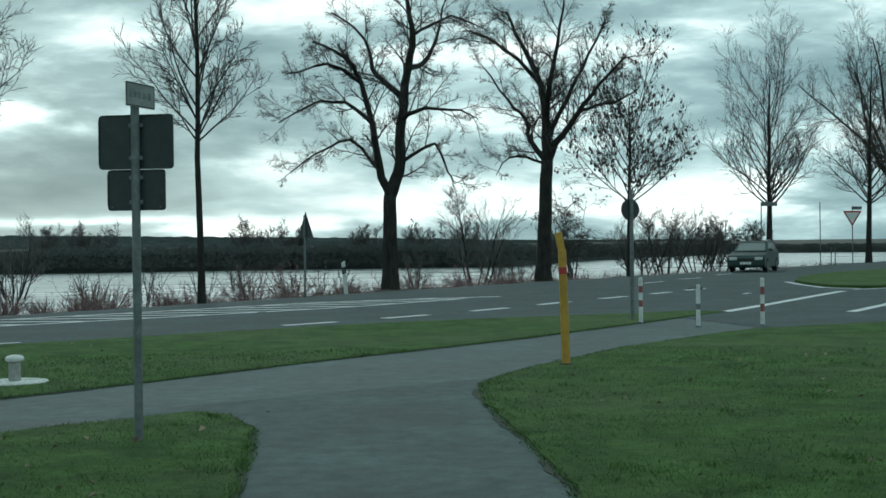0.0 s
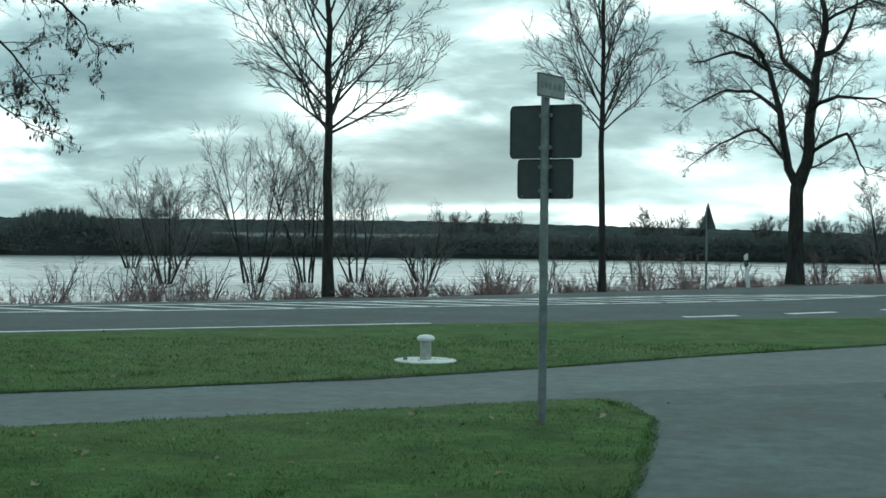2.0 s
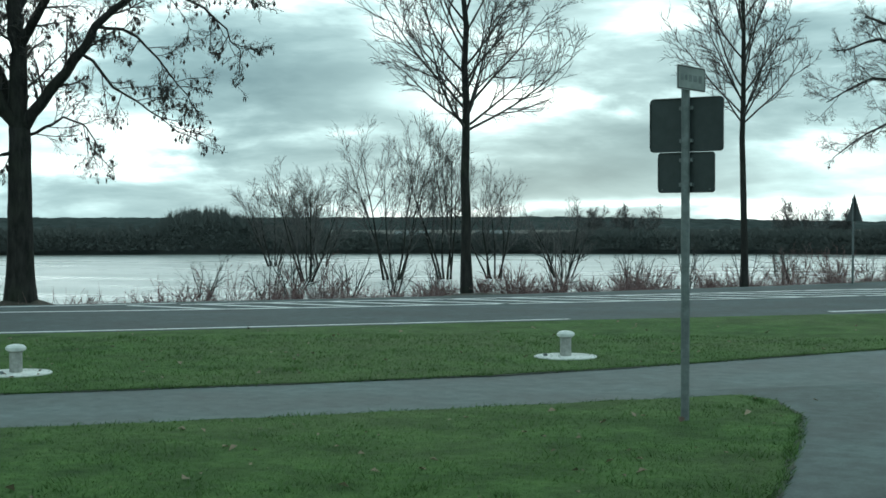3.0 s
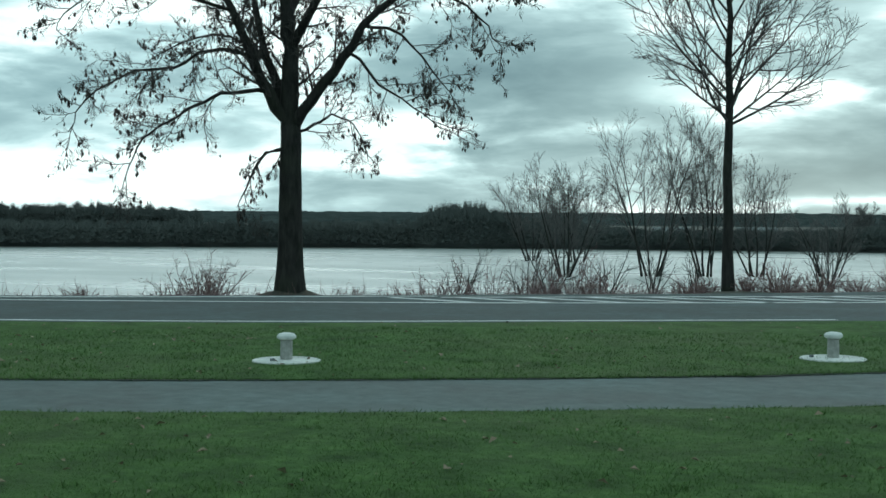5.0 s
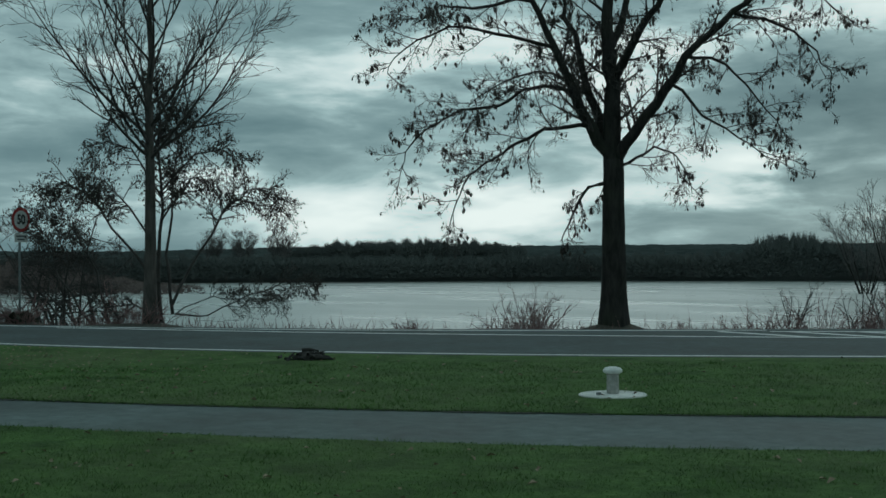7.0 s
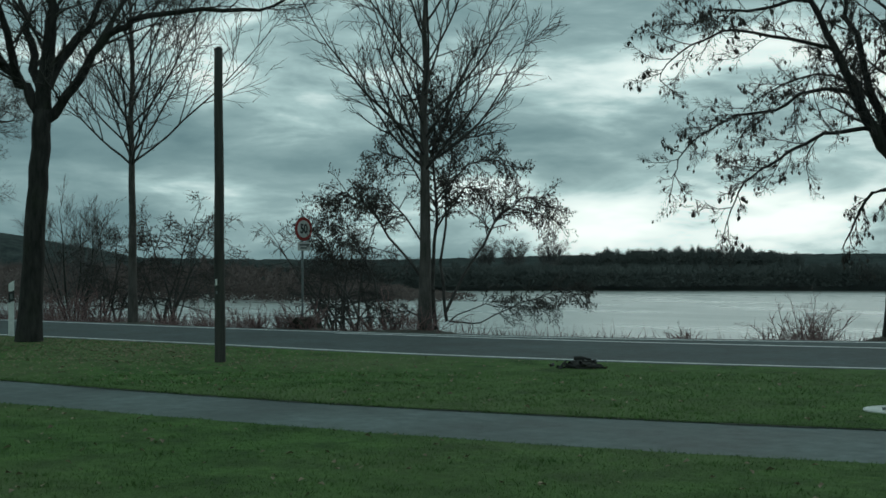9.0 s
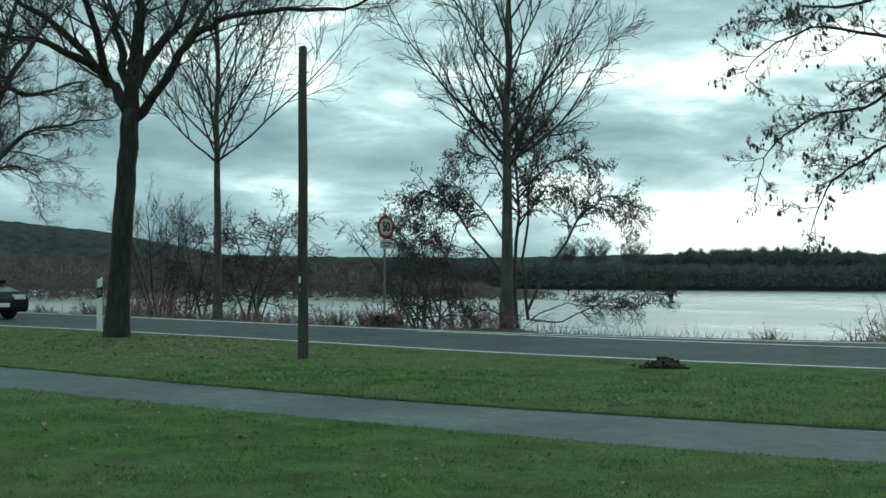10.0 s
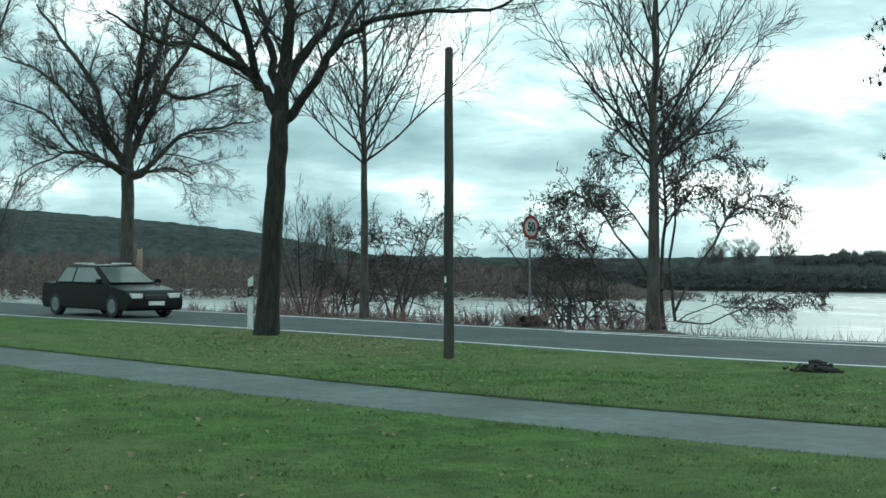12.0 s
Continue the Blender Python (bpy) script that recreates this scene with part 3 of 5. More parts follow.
old_tree((-20.3, 24.2), 3.75, 12.0, 2.75, 0.31, 15, "large old tree with hanging seed bunches at the road edge", seeds=0.05, droop=0.16, dense=1.2, guides=[
    (1.0, 0.235, [(-0.03, 5.2, 0.0), (-0.08, 6.2, 0.05), (-0.1, 7.6, 0.1), (0.0, 9.2, 0.1), (0.1, 11.0, 0.1)]),
    (0.97, 0.17, [(-0.5, 4.45, -0.1), (-0.85, 5.2, -0.2), (-1.3, 6.3, -0.3), (-1.9, 7.5, -0.4), (-2.4, 8.8, -0.5)]),
    (0.96, 0.15, [(0.45, 4.3, -0.3), (1.2, 5.3, -0.6), (1.65, 6.0, -0.7), (2.7, 6.95, -0.8), (3.3, 7.5, -0.9), (3.9, 8.3, -0.9)]),
    (1.0, 0.14, [(-0.35, 4.8, 0.5), (-0.6, 5.6, 0.8), (-0.95, 6.8, 1.0), (-1.15, 7.6, 1.2), (-1.4, 9.2, 1.4)]),
    ((0, 0.25), 0.12, [(0.5, 6.4, -0.6), (0.95, 7.1, -0.9), (1.4, 7.8, -1.1), (2.0, 9.2, -1.3)]),
    ((0, 0.4), 0.11, [(0.3, 7.4, 0.6), (0.65, 8.8, 1.0), (0.9, 10.0, 1.2)]),
    ((1, 0.2), 0.055, [(-1.3, 4.45, -0.8), (-1.9, 4.2, -1.1), (-2.5, 3.8, -1.4), (-3.0, 3.45, -1.6), (-3.4, 2.9, -1.7), (-3.6, 2.2, -1.8)]),
    ((1, 0.42), 0.052, [(-1.9, 5.55, 0.4), (-2.7, 5.05, 0.7), (-3.7, 5.0, 1.0), (-4.8, 4.4, 1.2), (-5.2, 3.6, 1.2)]),
    ((1, 0.6), 0.048, [(-2.7, 6.6, -0.9), (-3.7, 6.7, -1.3), (-4.6, 6.2, -1.6), (-5.0, 5.6, -1.7)]),
    ((1, 0.78), 0.048, [(-3.3, 7.4, 0.4), (-4.1, 7.5, 0.7), (-4.8, 7.1, 0.8)]),
    (0.88, 0.055, [(-0.55, 3.05, -0.3), (-0.9, 2.5, -0.4), (-1.2, 1.85, -0.4)]),
    ((2, 0.36), 0.042, [(2.0, 4.6, -1.2), (2.7, 4.1, -1.6), (3.3, 3.6, -1.7)]),
    ((2, 0.5), 0.045, [(2.55, 5.95, 0.2), (3.3, 5.2, 0.6), (3.9, 4.4, 0.7)]),
    ((2, 0.66), 0.045, [(3.7, 6.7, -0.4), (4.5, 6.1, -0.2), (4.9, 5.6, -0.2)]),
    ((2, 0.8), 0.042, [(4.2, 7.3, -1.3), (4.8, 6.8, -1.5)]),
    (0.93, 0.045, [(0.55, 3.75, -0.2), (0.95, 3.95, -0.4), (1.45, 3.75, -0.6), (1.75, 2.9, -0.7)]),
    ((3, 0.3), 0.045, [(-1.5, 6.0, 1.6), (-2.7, 5.9, 2.2), (-3.6, 5.3, 2.4)])])
young_tree((-28.0, 16.6), 3.8, 11.0, 3.25, 0.16, 16, "bare roadside tree with bushy shoots round its foot", bark=BARK_GREY, limbs=24, thin=0.92)
young_tree((-36.2, 12.2), 4.25, 11.5, 3.8, 0.125, 17, "bare roadside tree behind the far road edge", bark=BARK_GREY, limbs=26, lopsided=0.2)
old_tree((-27.78, 7.16), 4.7, 11.0, 3.0, 0.235, 18, "dark bare tree in the grass verge beside a marker post", lean=(0.05, 0.27), dense=0.95, guides=[
    (1.0, 0.17, [(0.35, 5.65, -0.1), (0.45, 6.5, -0.2), (0.45, 7.2, -0.3), (0.4, 9.0, -0.3), (0.4, 10.6, -0.3)]),
    (0.98, 0.13, [(0.0, 5.0, 0.15), (-0.3, 5.4, 0.3), (-0.8, 6.1, 0.5), (-1.5, 6.6, 0.6), (-2.2, 7.1, 0.6), (-3.2, 7.9, 0.6)]),
    (0.94, 0.12, [(0.55, 4.75, -0.1), (0.85, 5.1, -0.3), (1.25, 5.8, -0.5), (1.75, 6.25, -0.7), (2.2, 6.55, -0.8), (3.4, 6.7, -1.0), (4.5, 6.75, -1.1), (5.2, 7.1, -1.1)]),
    ((0, 0.08), 0.11, [(0.05, 5.9, 0.6), (-0.1, 6.7, 0.9), (-0.2, 7.2, 1.1), (-0.5, 8.8, 1.3)]),
    ((0, 0.1), 0.12, [(0.65, 5.7, 0.3), (1.15, 6.5, 0.5), (1.45, 7.2, 0.6), (1.9, 8.6, 0.8)]),
    ((1, 0.4), 0.09, [(-1.3, 5.9, -0.5), (-2.3, 6.0, -0.9), (-3.2, 6.5, -1.2)]),
    ((1, 0.3), 0.09, [(-0.6, 6.7, -0.7), (-1.1, 7.6, -1.1), (-1.8, 8.6, -1.4)]),
    ((2, 0.35), 0.07, [(1.9, 7.0, 0.3), (2.4, 7.8, 0.5), (3.0, 8.4, 0.6)])])
old_tree((-44.3, 6.9), 4.5, 12.0, 4.2, 0.25, 19, "bare spreading tree beyond the road bend", bark=BARK_GREY, dense=1.4, guides=[
    (0.98, 0.16, [(-0.2, 4.8, 0.1), (-0.7, 5.7, 0.3), (-1.0, 7.0, 0.5), (-2.1, 8.7, 0.7), (-2.9, 9.8, 0.8)]),
    (1.0, 0.18, [(0.0, 5.5, -0.2), (0.2, 6.8, -0.3), (0.5, 9.1, -0.4), (0.5, 11.2, -0.5)]),
    (1.0, 0.15, [(0.5, 5.9, 0.4), (1.4, 7.8, 0.8), (2.2, 9.1, 0.9), (3.0, 10.3, 1.0)]),
    (0.95, 0.11, [(0.6, 4.5, -0.5), (1.6, 5.5, -1.0), (2.9, 5.8, -1.3), (3.9, 6.0, -1.4)]),
    (0.97, 0.10, [(-0.5, 4.6, -0.6), (-1.5, 4.9, -1.0), (-2.5, 6.0, -1.3), (-3.6, 6.4, -1.5)]),
    (0.94, 0.08, [(0.6, 4.4, 0.5), (1.4, 4.6, 0.8), (2.2, 4.1, 1.1)]),
    ((1, 0.25), 0.12, [(0.7, 7.5, -0.9), (1.3, 9.5, -1.3), (1.6, 11.5, -1.4)]),
    ((0, 0.3), 0.10, [(-1.4, 6.3, 0.9), (-2.6, 7.6, 1.4), (-4.0, 8.2, 1.6)]),
    ((2, 0.4), 0.09, [(1.9, 6.9, 0.9), (2.9, 7.3, 1.2), (3.8, 7.6, 1.3)]),
    (0.93, 0.07, [(-1.2, 5.0, 0.2), (-2.4, 4.8, 0.3), (-3.4, 4.2, 0.3)])])
old_tree((-50.0, 0.5), 4.3, 11.5, 4.4, 0.27, 20, "bare spreading tree farther along the road", bark=BARK_GREY, limbs=8, dense=1.1)
young_tree((7.8, 56.8), 3.0, 7.7, 2.75, 0.12, 21, "small bare tree still holding dry leaves", limbs=22, leaves=(0.2, 0.13))
young_tree((18.3, 76.0), 3.2, 11.0, 3.3, 0.19, 22, "bare roundish tree near the road junction", limbs=28, steep=6)
young_tree((24.8, 79.0), 3.4, 12.0, 3.1, 0.18, 23, "bare tree beside the junction", limbs=26)
old_tree((28.5, 84.0), 4.0, 14.0, 4.5, 0.3, 24, "large bare tree beside the junction", limbs=8)


# ---- shrubs and thickets ----
def shrub(name, place, height, width, seed, label, stems=9, twig=None, orders=None, leaves=None, z0=None, r=0.03, lean=0.0, group="bank shrubs"):
    rng = random.Random(seed)
    ob = base(name, (place[0], place[1], WATER_Z - 0.1 if z0 is None else z0), label, "shrub", group)
    heavy, crown = [], []
    for k in range(stems):
        a = rng.uniform(0, 2 * math.pi)
        o = math.atan(width / (2 * height)) * rng.uniform(0.25, 1.35)
        way = Vector((math.cos(a) * math.sin(o) + lean, math.sin(a) * math.sin(o), math.cos(o)))
        s = strand(rng, Vector((rng.gauss(0, width * (0.16 if twig is TWIG_GREY else 0.05)), rng.gauss(0, width * 0.08), -0.1)), way, height * rng.uniform(0.65, 1.05), r * rng.uniform(0.7, 1.2), 0.006, 8, 0.1 if leaves else 0.07, -0.03 if leaves else 0.0)
        heavy.append(s)
        sprout(rng, crown, s[0], s[1], orders or [(9, height * 0.36, 74, 0.07, -0.035, 0.28), (9, height * 0.13, 42, 0.1, -0.04, 0.35), (3, height * 0.055, 45, 0.12, -0.05, 0.15)] if leaves and not orders else orders or [(12, height * 0.34, 34, 0.06, 0.05, 0.3), (8, height * 0.17, 34, 0.07, 0.04, 0.15), (3, height * 0.08, 34, 0.08, 0.03, 0.15)], 0.0115 if group == "far trees" else 0.0035 if height < 2.6 else 0.006 if twig is TWIG_GREY else 0.0055)
    if height < 2.6:
        crown += heavy
    else:
        for h in heavy:
            tubes([h], "stem", twig or TWIG, ob)
    tagged(tubes(crown, "crown", twig or TWIG, ob, sides=3), kind="stuff")
    if leaves:
        tips_leaves(rng, crown, min(1.0, leaves[0] * 1.3), leaves[1] * 0.6, 0.8, "foliage", ob, SEED, "dark withered leaves and catkins", height * 0.38)
    return ob


def willow(place, height, width, seed, label, stems=6, twig=None):
    """several stems lean out of one stool in the water and bend upward into a rounded fan of fine twigs"""
    rng = random.Random(seed)
    ob = base("willow", (place[0], place[1], WATER_Z - 0.1), label, "shrub", "willows in the flood")
    heavy, crown = [], []
    for k in range(stems):
        a = k * 2 * math.pi / stems + rng.uniform(-0.5, 0.5)
        o = math.atan(width / (1.5 * height)) * rng.uniform(0.5, 1.25)
        way = Vector((math.cos(a) * math.sin(o), math.sin(a) * math.sin(o), math.cos(o)))
        foot = Vector((math.cos(a), math.sin(a), 0)) * width * rng.uniform(0.03, 0.12) - Vector((0, 0, 0.15))
        s = strand(rng, foot, way, height * rng.uniform(0.7, 1.0), rng.uniform(0.04, 0.065), 0.008, 8, 0.06, 0.05)
        heavy.append(s)
        for c in range(9):
            p, d, i = along(s[0], 0.25 + 0.72 * (c + rng.random()) / 9)
            b = strand(rng, p, aside(rng, d, radians(rng.uniform(24, 48))), height * rng.uniform(0.22, 0.4) * (1.15 - 0.05 * c), max(0.009, s[1][i] * 0.5), 0.005, 5, 0.07, 0.07)
            crown.append(b)
            sprout(rng, crown, b[0], b[1], [(9, height * 0.15, 34, 0.07, 0.06, 0.15), (4, height * 0.075, 32, 0.08, 0.05, 0.15)], 0.0045)
    for h in heavy:
        tubes([h], "stem", BARK, ob)
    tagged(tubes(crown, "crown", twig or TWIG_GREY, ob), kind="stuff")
    return ob


WIL = "bare grey willow standing in flood water"
for i, (x, y, h, w) in enumerate([(-27.7, 51.4, 4.6, 2.8), (-25.2, 54.7, 6.5, 4.2), (-23.3, 56.3, 6.4, 3.2), (-21.5, 57.7, 4.7, 3.2), (-19.0, 60.0, 3.4, 3.0)]):
    willow((x, y), h + 0.3, w, 40 + i, WIL, 6)
willow((-40.5, 71.0), 5.2, 3.2, 47, WIL, 7)
willow((-37.5, 71.0), 5.4, 4.0, 48, WIL, 7)
ALD = "alder shrub with dark withered leaves and catkins at the bank"
shrub("alder", (-34.5, 18.6), 4.3, 4.2, 52, ALD, 6, TWIG, leaves=(0.14, 0.085), r=0.05)
shrub("alder", (-38.5, 19.5), 4.4, 3.6, 53, ALD, 9, TWIG, leaves=(0.08, 0.08), r=0.05)
shrub("alder", (-42.5, 15.5), 5.0, 2.6, 54, ALD, 8, TWIG, leaves=(0.5, 0.09), r=0.05)
shrub("alder", (-44.0, 14.0), 4.2, 3.2, 55, ALD, 8, TWIG, leaves=(0.45, 0.09), r=0.05)


def bank_alder():
    """an alder growing against the roadside tree: drooping boughs in layers, the lowest out over the water"""
    rng = random.Random(56)
    ob = base("alder", (-28.15, 17.25, -0.25), "alder with drooping boughs of dark withered leaves in flood water", "shrub", "bank shrubs")
    side = Vector((17.0, 27.7, 0)).normalized()
    back = Vector((-27.7, 17.0, 0)).normalized()
    crown = []
    boughs = [
        (0.06, [(-0.25, 0.0, 0), (-0.28, 1.5, 0.1), (-0.22, 3.2, 0.1), (-0.25, 4.8, 0), (-0.35, 6.2, 0)], 0.4, 0.75),
        (0.045, [(0.0, 0.1, 0.2), (-0.1, 1.6, 0.5), (0.1, 3.0, 0.6), (0.15, 4.4, 0.7), (0.3, 5.3, 0.7)], 0.45, 0.8),
        (0.02, [(0.1, 0.1, -0.1), (0.9, 0.15, 0.2), (1.9, 0.62, 0.5), (2.9, 0.95, 0.6), (3.5, 0.75, 0.6)], 0.35, 0.7),
        (0.016, [(0.1, 0.2, 0.2), (1.0, 0.55, 0.9), (2.1, 0.5, 1.3), (2.8, 0.25, 1.4)], 0.3, 0.6),
        (0.03, [(-0.3, 0.1, 0), (-0.9, 0.4, -0.2), (-1.8, 0.35, -0.2)], 0.4, 0.5),
        (0.04, [(0.0, 0.4, 0), (0.75, 1.7, 0.3), (1.3, 2.7, 0.5), (1.9, 3.2, 0.5), (2.5, 3.1, 0.4), (2.7, 2.5, 0.4)], 0.3, 0.95),
        (0.04, [(-0.25, 0.9, 0), (-1.1, 1.9, 0.3), (-1.9, 3.0, 1.3), (-2.5, 3.4, 1.9), (-3.1, 3.1, 2.2)], 0.35, 0.9),
        (0.03, [(-0.25, 1.6, 0), (-0.9, 2.7, -0.4), (-1.5, 3.3, -0.5), (-1.9, 3.2, -0.5)], 0.3, 0.85),
        (0.028, [(-0.2, 3.0, 0), (-0.9, 4.1, 0.3), (-1.5, 4.3, 0.4), (-1.8, 3.9, 0.4)], 0.2, 0.75),
        (0.028, [(-0.2, 3.1, 0), (0.6, 4.0, -0.4), (1.3, 4.1, -0.5), (1.75, 3.7, -0.5)], 0.2, 0.75),
        (0.025, [(-0.2, 2.4, 0), (0.5, 3.4, 0.8), (0.9, 3.5, 1.3), (1.3, 3.1, 1.5)], 0.2, 0.7),
        (0.022, [(-0.25, 4.1, 0), (-0.8, 4.9, -0.3), (-1.25, 4.8, -0.4)], 0.2, 0.6),
        (0.022, [(-0.25, 4.2, 0), (0.4, 4.9, 0.3), (1.0, 4.7, 0.4)], 0.2, 0.6),
        (0.02, [(-0.3, 5.0, 0), (-0.7, 5.6, 0.2), (-1.0, 5.5, 0.2)], 0.2, 0.5),
        (0.035, [(-1.5, -0.2, 1.4), (-1.8, 1.2, 1.7), (-2.3, 2.2, 2.0), (-3.0, 2.8, 2.2)], 0.4, 0.7),
        (0.035, [(-1.9, -0.2, 1.8), (-2.7, 1.0, 2.2), (-3.0, 2.1, 2.4), (-3.7, 2.7, 2.5)], 0.4, 0.7)]
    for r, line, start, reach in boughs:
        fine = []
        for i in range(len(line) - 1):
            for t in (0, 0.34, 0.67):
                x, z, y = (line[i][q] + (line[i + 1][q] - line[i][q]) * t for q in range(3))
                fine.append(side * (x + rng.gauss(0, 0.03)) + back * (y + rng.gauss(0, 0.03)) + Vector((0, 0, z + 0.25 + rng.gauss(0, 0.03))))
        x, z, y = line[-1]
        fine.append(side * x + back * y + Vector((0, 0, z + 0.25)))
        n = len(fine)
        rad = [r * (1 - 0.8 * i / (n - 1)) for i in range(n)]
        tubes([(fine, rad)], "bough", TWIG, ob)
        ln = sum((fine[i + 1] - fine[i]).length for i in range(n - 1))
        sprout(rng, crown, fine, rad, [(max(13, int(ln * 12)), reach, 52, 0.1, -0.05, start), (8, reach * 0.42, 45, 0.12, -0.09, 0.2), (2, 0.16, 40, 0.1, -0.1, 0.2)], 0.0042)
    tagged(tubes(crown, "crown", TWIG, ob, sides=3), kind="stuff")
    tips_leaves(rng, crown, 0.5, 0.046, 1.2, "foliage", ob, SEED, "dark withered leaves and catkins", 0.7)


bank_alder()
willow((-58.0, 17.0), 5.4, 2.8, 57, WIL, 7)
willow((-60.0, 3.0), 7.5, 5.0, 58, WIL, 8)
willow((1.6, 66.0), 4.9, 3.4, 59, WIL, 6)
shrub("willow", (6.5, 68.0), 5.0, 3.6, 60, WIL, 10, TWIG, r=0.05, leaves=(0.2, 0.14), group="willows in the flood")
for i, (x, y, h, w) in enumerate([(10.5, 72, 3.0, 3.5), (12.5, 76, 3.8, 4), (15.0, 80, 3.8, 4), (17.0, 84, 3.0, 4)]):
    willow((x, y), h + 0.5, w, 61 + i, WIL, 8, TWIG)


def bank_shrubs():
    """the reddish twigs along the waterline"""
    rng = random.Random(5)
    for i in range(128):
        u = -38 + 82 * (i + rng.random()) / 128
        if -9.5 < u < 4 and rng.random() < 0.5 or -13.5 < u < -5 and rng.random() < 0.6 or abs(u - 1.1) < 1.3 or u < -26 and rng.random() < 0.75:
            continue
        v = ROAD_FAR(u) + rng.uniform(1.6, 3.6) + max(0, u - 25) * 0.08
        p = at(u, v)
        h = rng.uniform(0.45, 1.0) if rng.random() < 0.85 else 1.35
        slope = bank_height(u, v) - 0.04
        h += max(0.0, -slope - 0.35)
        shrub("dogwood", (p.x, p.y), h, h * rng.uniform(1.5, 2.4), 100 + i, "reddish bare dogwood shrub at the waterline", rng.randint(26, 40), TWIG_RED,
              [(5, h * 0.36, 38, 0.12, 0.03, 0.1), (3, h * 0.17, 40, 0.12, 0.02, 0.1)], None, slope, 0.007)
    # taller thin bushes standing behind them in the water
    for i in range(22):
        u = 4 + 46 * (i + rng.random()) / 22
        p = at(u, ROAD_FAR(u) + rng.uniform(6, 13))
        h = rng.uniform(1.6, 2.5)
        shrub("flooded_bush", (p.x, p.y), h, h * 0.9, 200 + i, "thin bare bush standing in flood water", 8, TWIG,
              [(5, h * 0.36, 34, 0.12, 0.03, 0.2), (3, h * 0.17, 36, 0.12, 0.03, 0.2)], None, WATER_Z - 0.1, 0.02)


bank_shrubs()


def bank_weeds():
    """dead stalks and grasses thinly along the bank"""
    rng = random.Random(6)
    strands = []
    for i in range(17000):
        u = rng.uniform(-55, 70)
        v = ROAD_FAR(u) + 0.5 + abs(rng.gauss(0, 1.6))
        if noise.noise((u * 0.55, v * 0.4, 7)) < rng.uniform(-0.5, 0.35):
            continue
        if min((u - a) ** 2 + (v - b + 0.8) ** 2 for a, b in FEET_UV) < 1.0 or u < -26 and v > ROAD_FAR(u) + 1.2:
            continue
        drop = bank_height(u, v)
        p = at(u, v, max(drop, WATER_Z - 0.05) - 0.03)
        h = rng.uniform(0.12, 0.5) * (1.4 if v > ROAD_FAR(u) + 1.5 else 0.55)
        strands.append(strand(rng, p, Vector((rng.gauss(0, 0.35), rng.gauss(0, 0.35), 1)), h, 0.006, 0.003, 2, 0.15, 0))
    tagged(tubes(strands, "bank_weeds", TWIG_RED, None, sides=3), "dead reddish stalks and grass along the flooded bank", "weeds", kind="stuff")


bank_weeds()


# ---- far shore ----
def polar(az, d, z=0.0):
    a = radians(az)
    return Vector((-math.sin(a) * d, math.cos(a) * d, z))


# distance haze is in the colours: lifted hedge tones, a cool grey hill
HEDGE = surface("far_hedge", (0.09, 0.10, 0.096), (0.125, 0.134, 0.126), 0.3, 0.05, 1.0, relief=0, spec=0.0)
HEDGE_BROWN = surface("brown_hedge", (0.155, 0.12, 0.112), (0.185, 0.147, 0.138), 0.3, 0.05, 1.0, relief=0, spec=0.0)
HILL = surface("far_hill", (0.042, 0.054, 0.053), (0.085, 0.1, 0.096), 0.12, 0.012, 1.0, relief=0.9, depth=4.0, spec=0.0)
FIELD = surface("far_field", (0.07, 0.068, 0.055), (0.115, 0.105, 0.085), 0.3, 0.03, 0.95, relief=0.3, depth=0.2)


def shore_back(a):
    """how much farther the far shore lies towards the junction"""
    return float(np.interp(a, [-34, -14, -8, -3], [88, 88, 45, 0]))


def ridge(name, d, low, prof, material, label, step=0.25, rough=0.0, back=40.0, span=(-34, 118), seed=1):
    """a long rounded rise seen from its front; prof: (azimuth, height) knots"""
    az, h = zip(*prof)
    verts, faces = [], []
    n = int((span[1] - span[0]) / step)
    for i in range(n + 1):
        a = span[0] + step * i
        top = float(np.interp(a, az, h))
        top += rough * (noise.noise((a * 1.9, seed, 0)) + 0.6 * noise.noise((a * 6.1, seed, 3)) + 0.35 * noise.noise((a * 17.0, seed, 5)))
        w = shore_back(a) if d < 500 else 0.0
        for k, (f, e) in enumerate([(0.0, 0.0), (0.12, 0.6), (0.3, 0.9), (0.55, 1.0), (1.0, 0.9), (1.3, 0.0)]):
            verts.append(polar(a, d + w + back * f, low + (top - low) * e + ((top - EYE) * e * back * 0.55 / d if d > 500 else 0.0)))
    for i in range(n):
        for k in range(5):
            q = i * 6 + k
            faces.append((q, q + 6, q + 7, q + 1))
    return tagged(mesh_of(name, verts, faces, material, None, True), label, "far land", kind="structure")


def tan(e):
    return math.tan(radians(e))


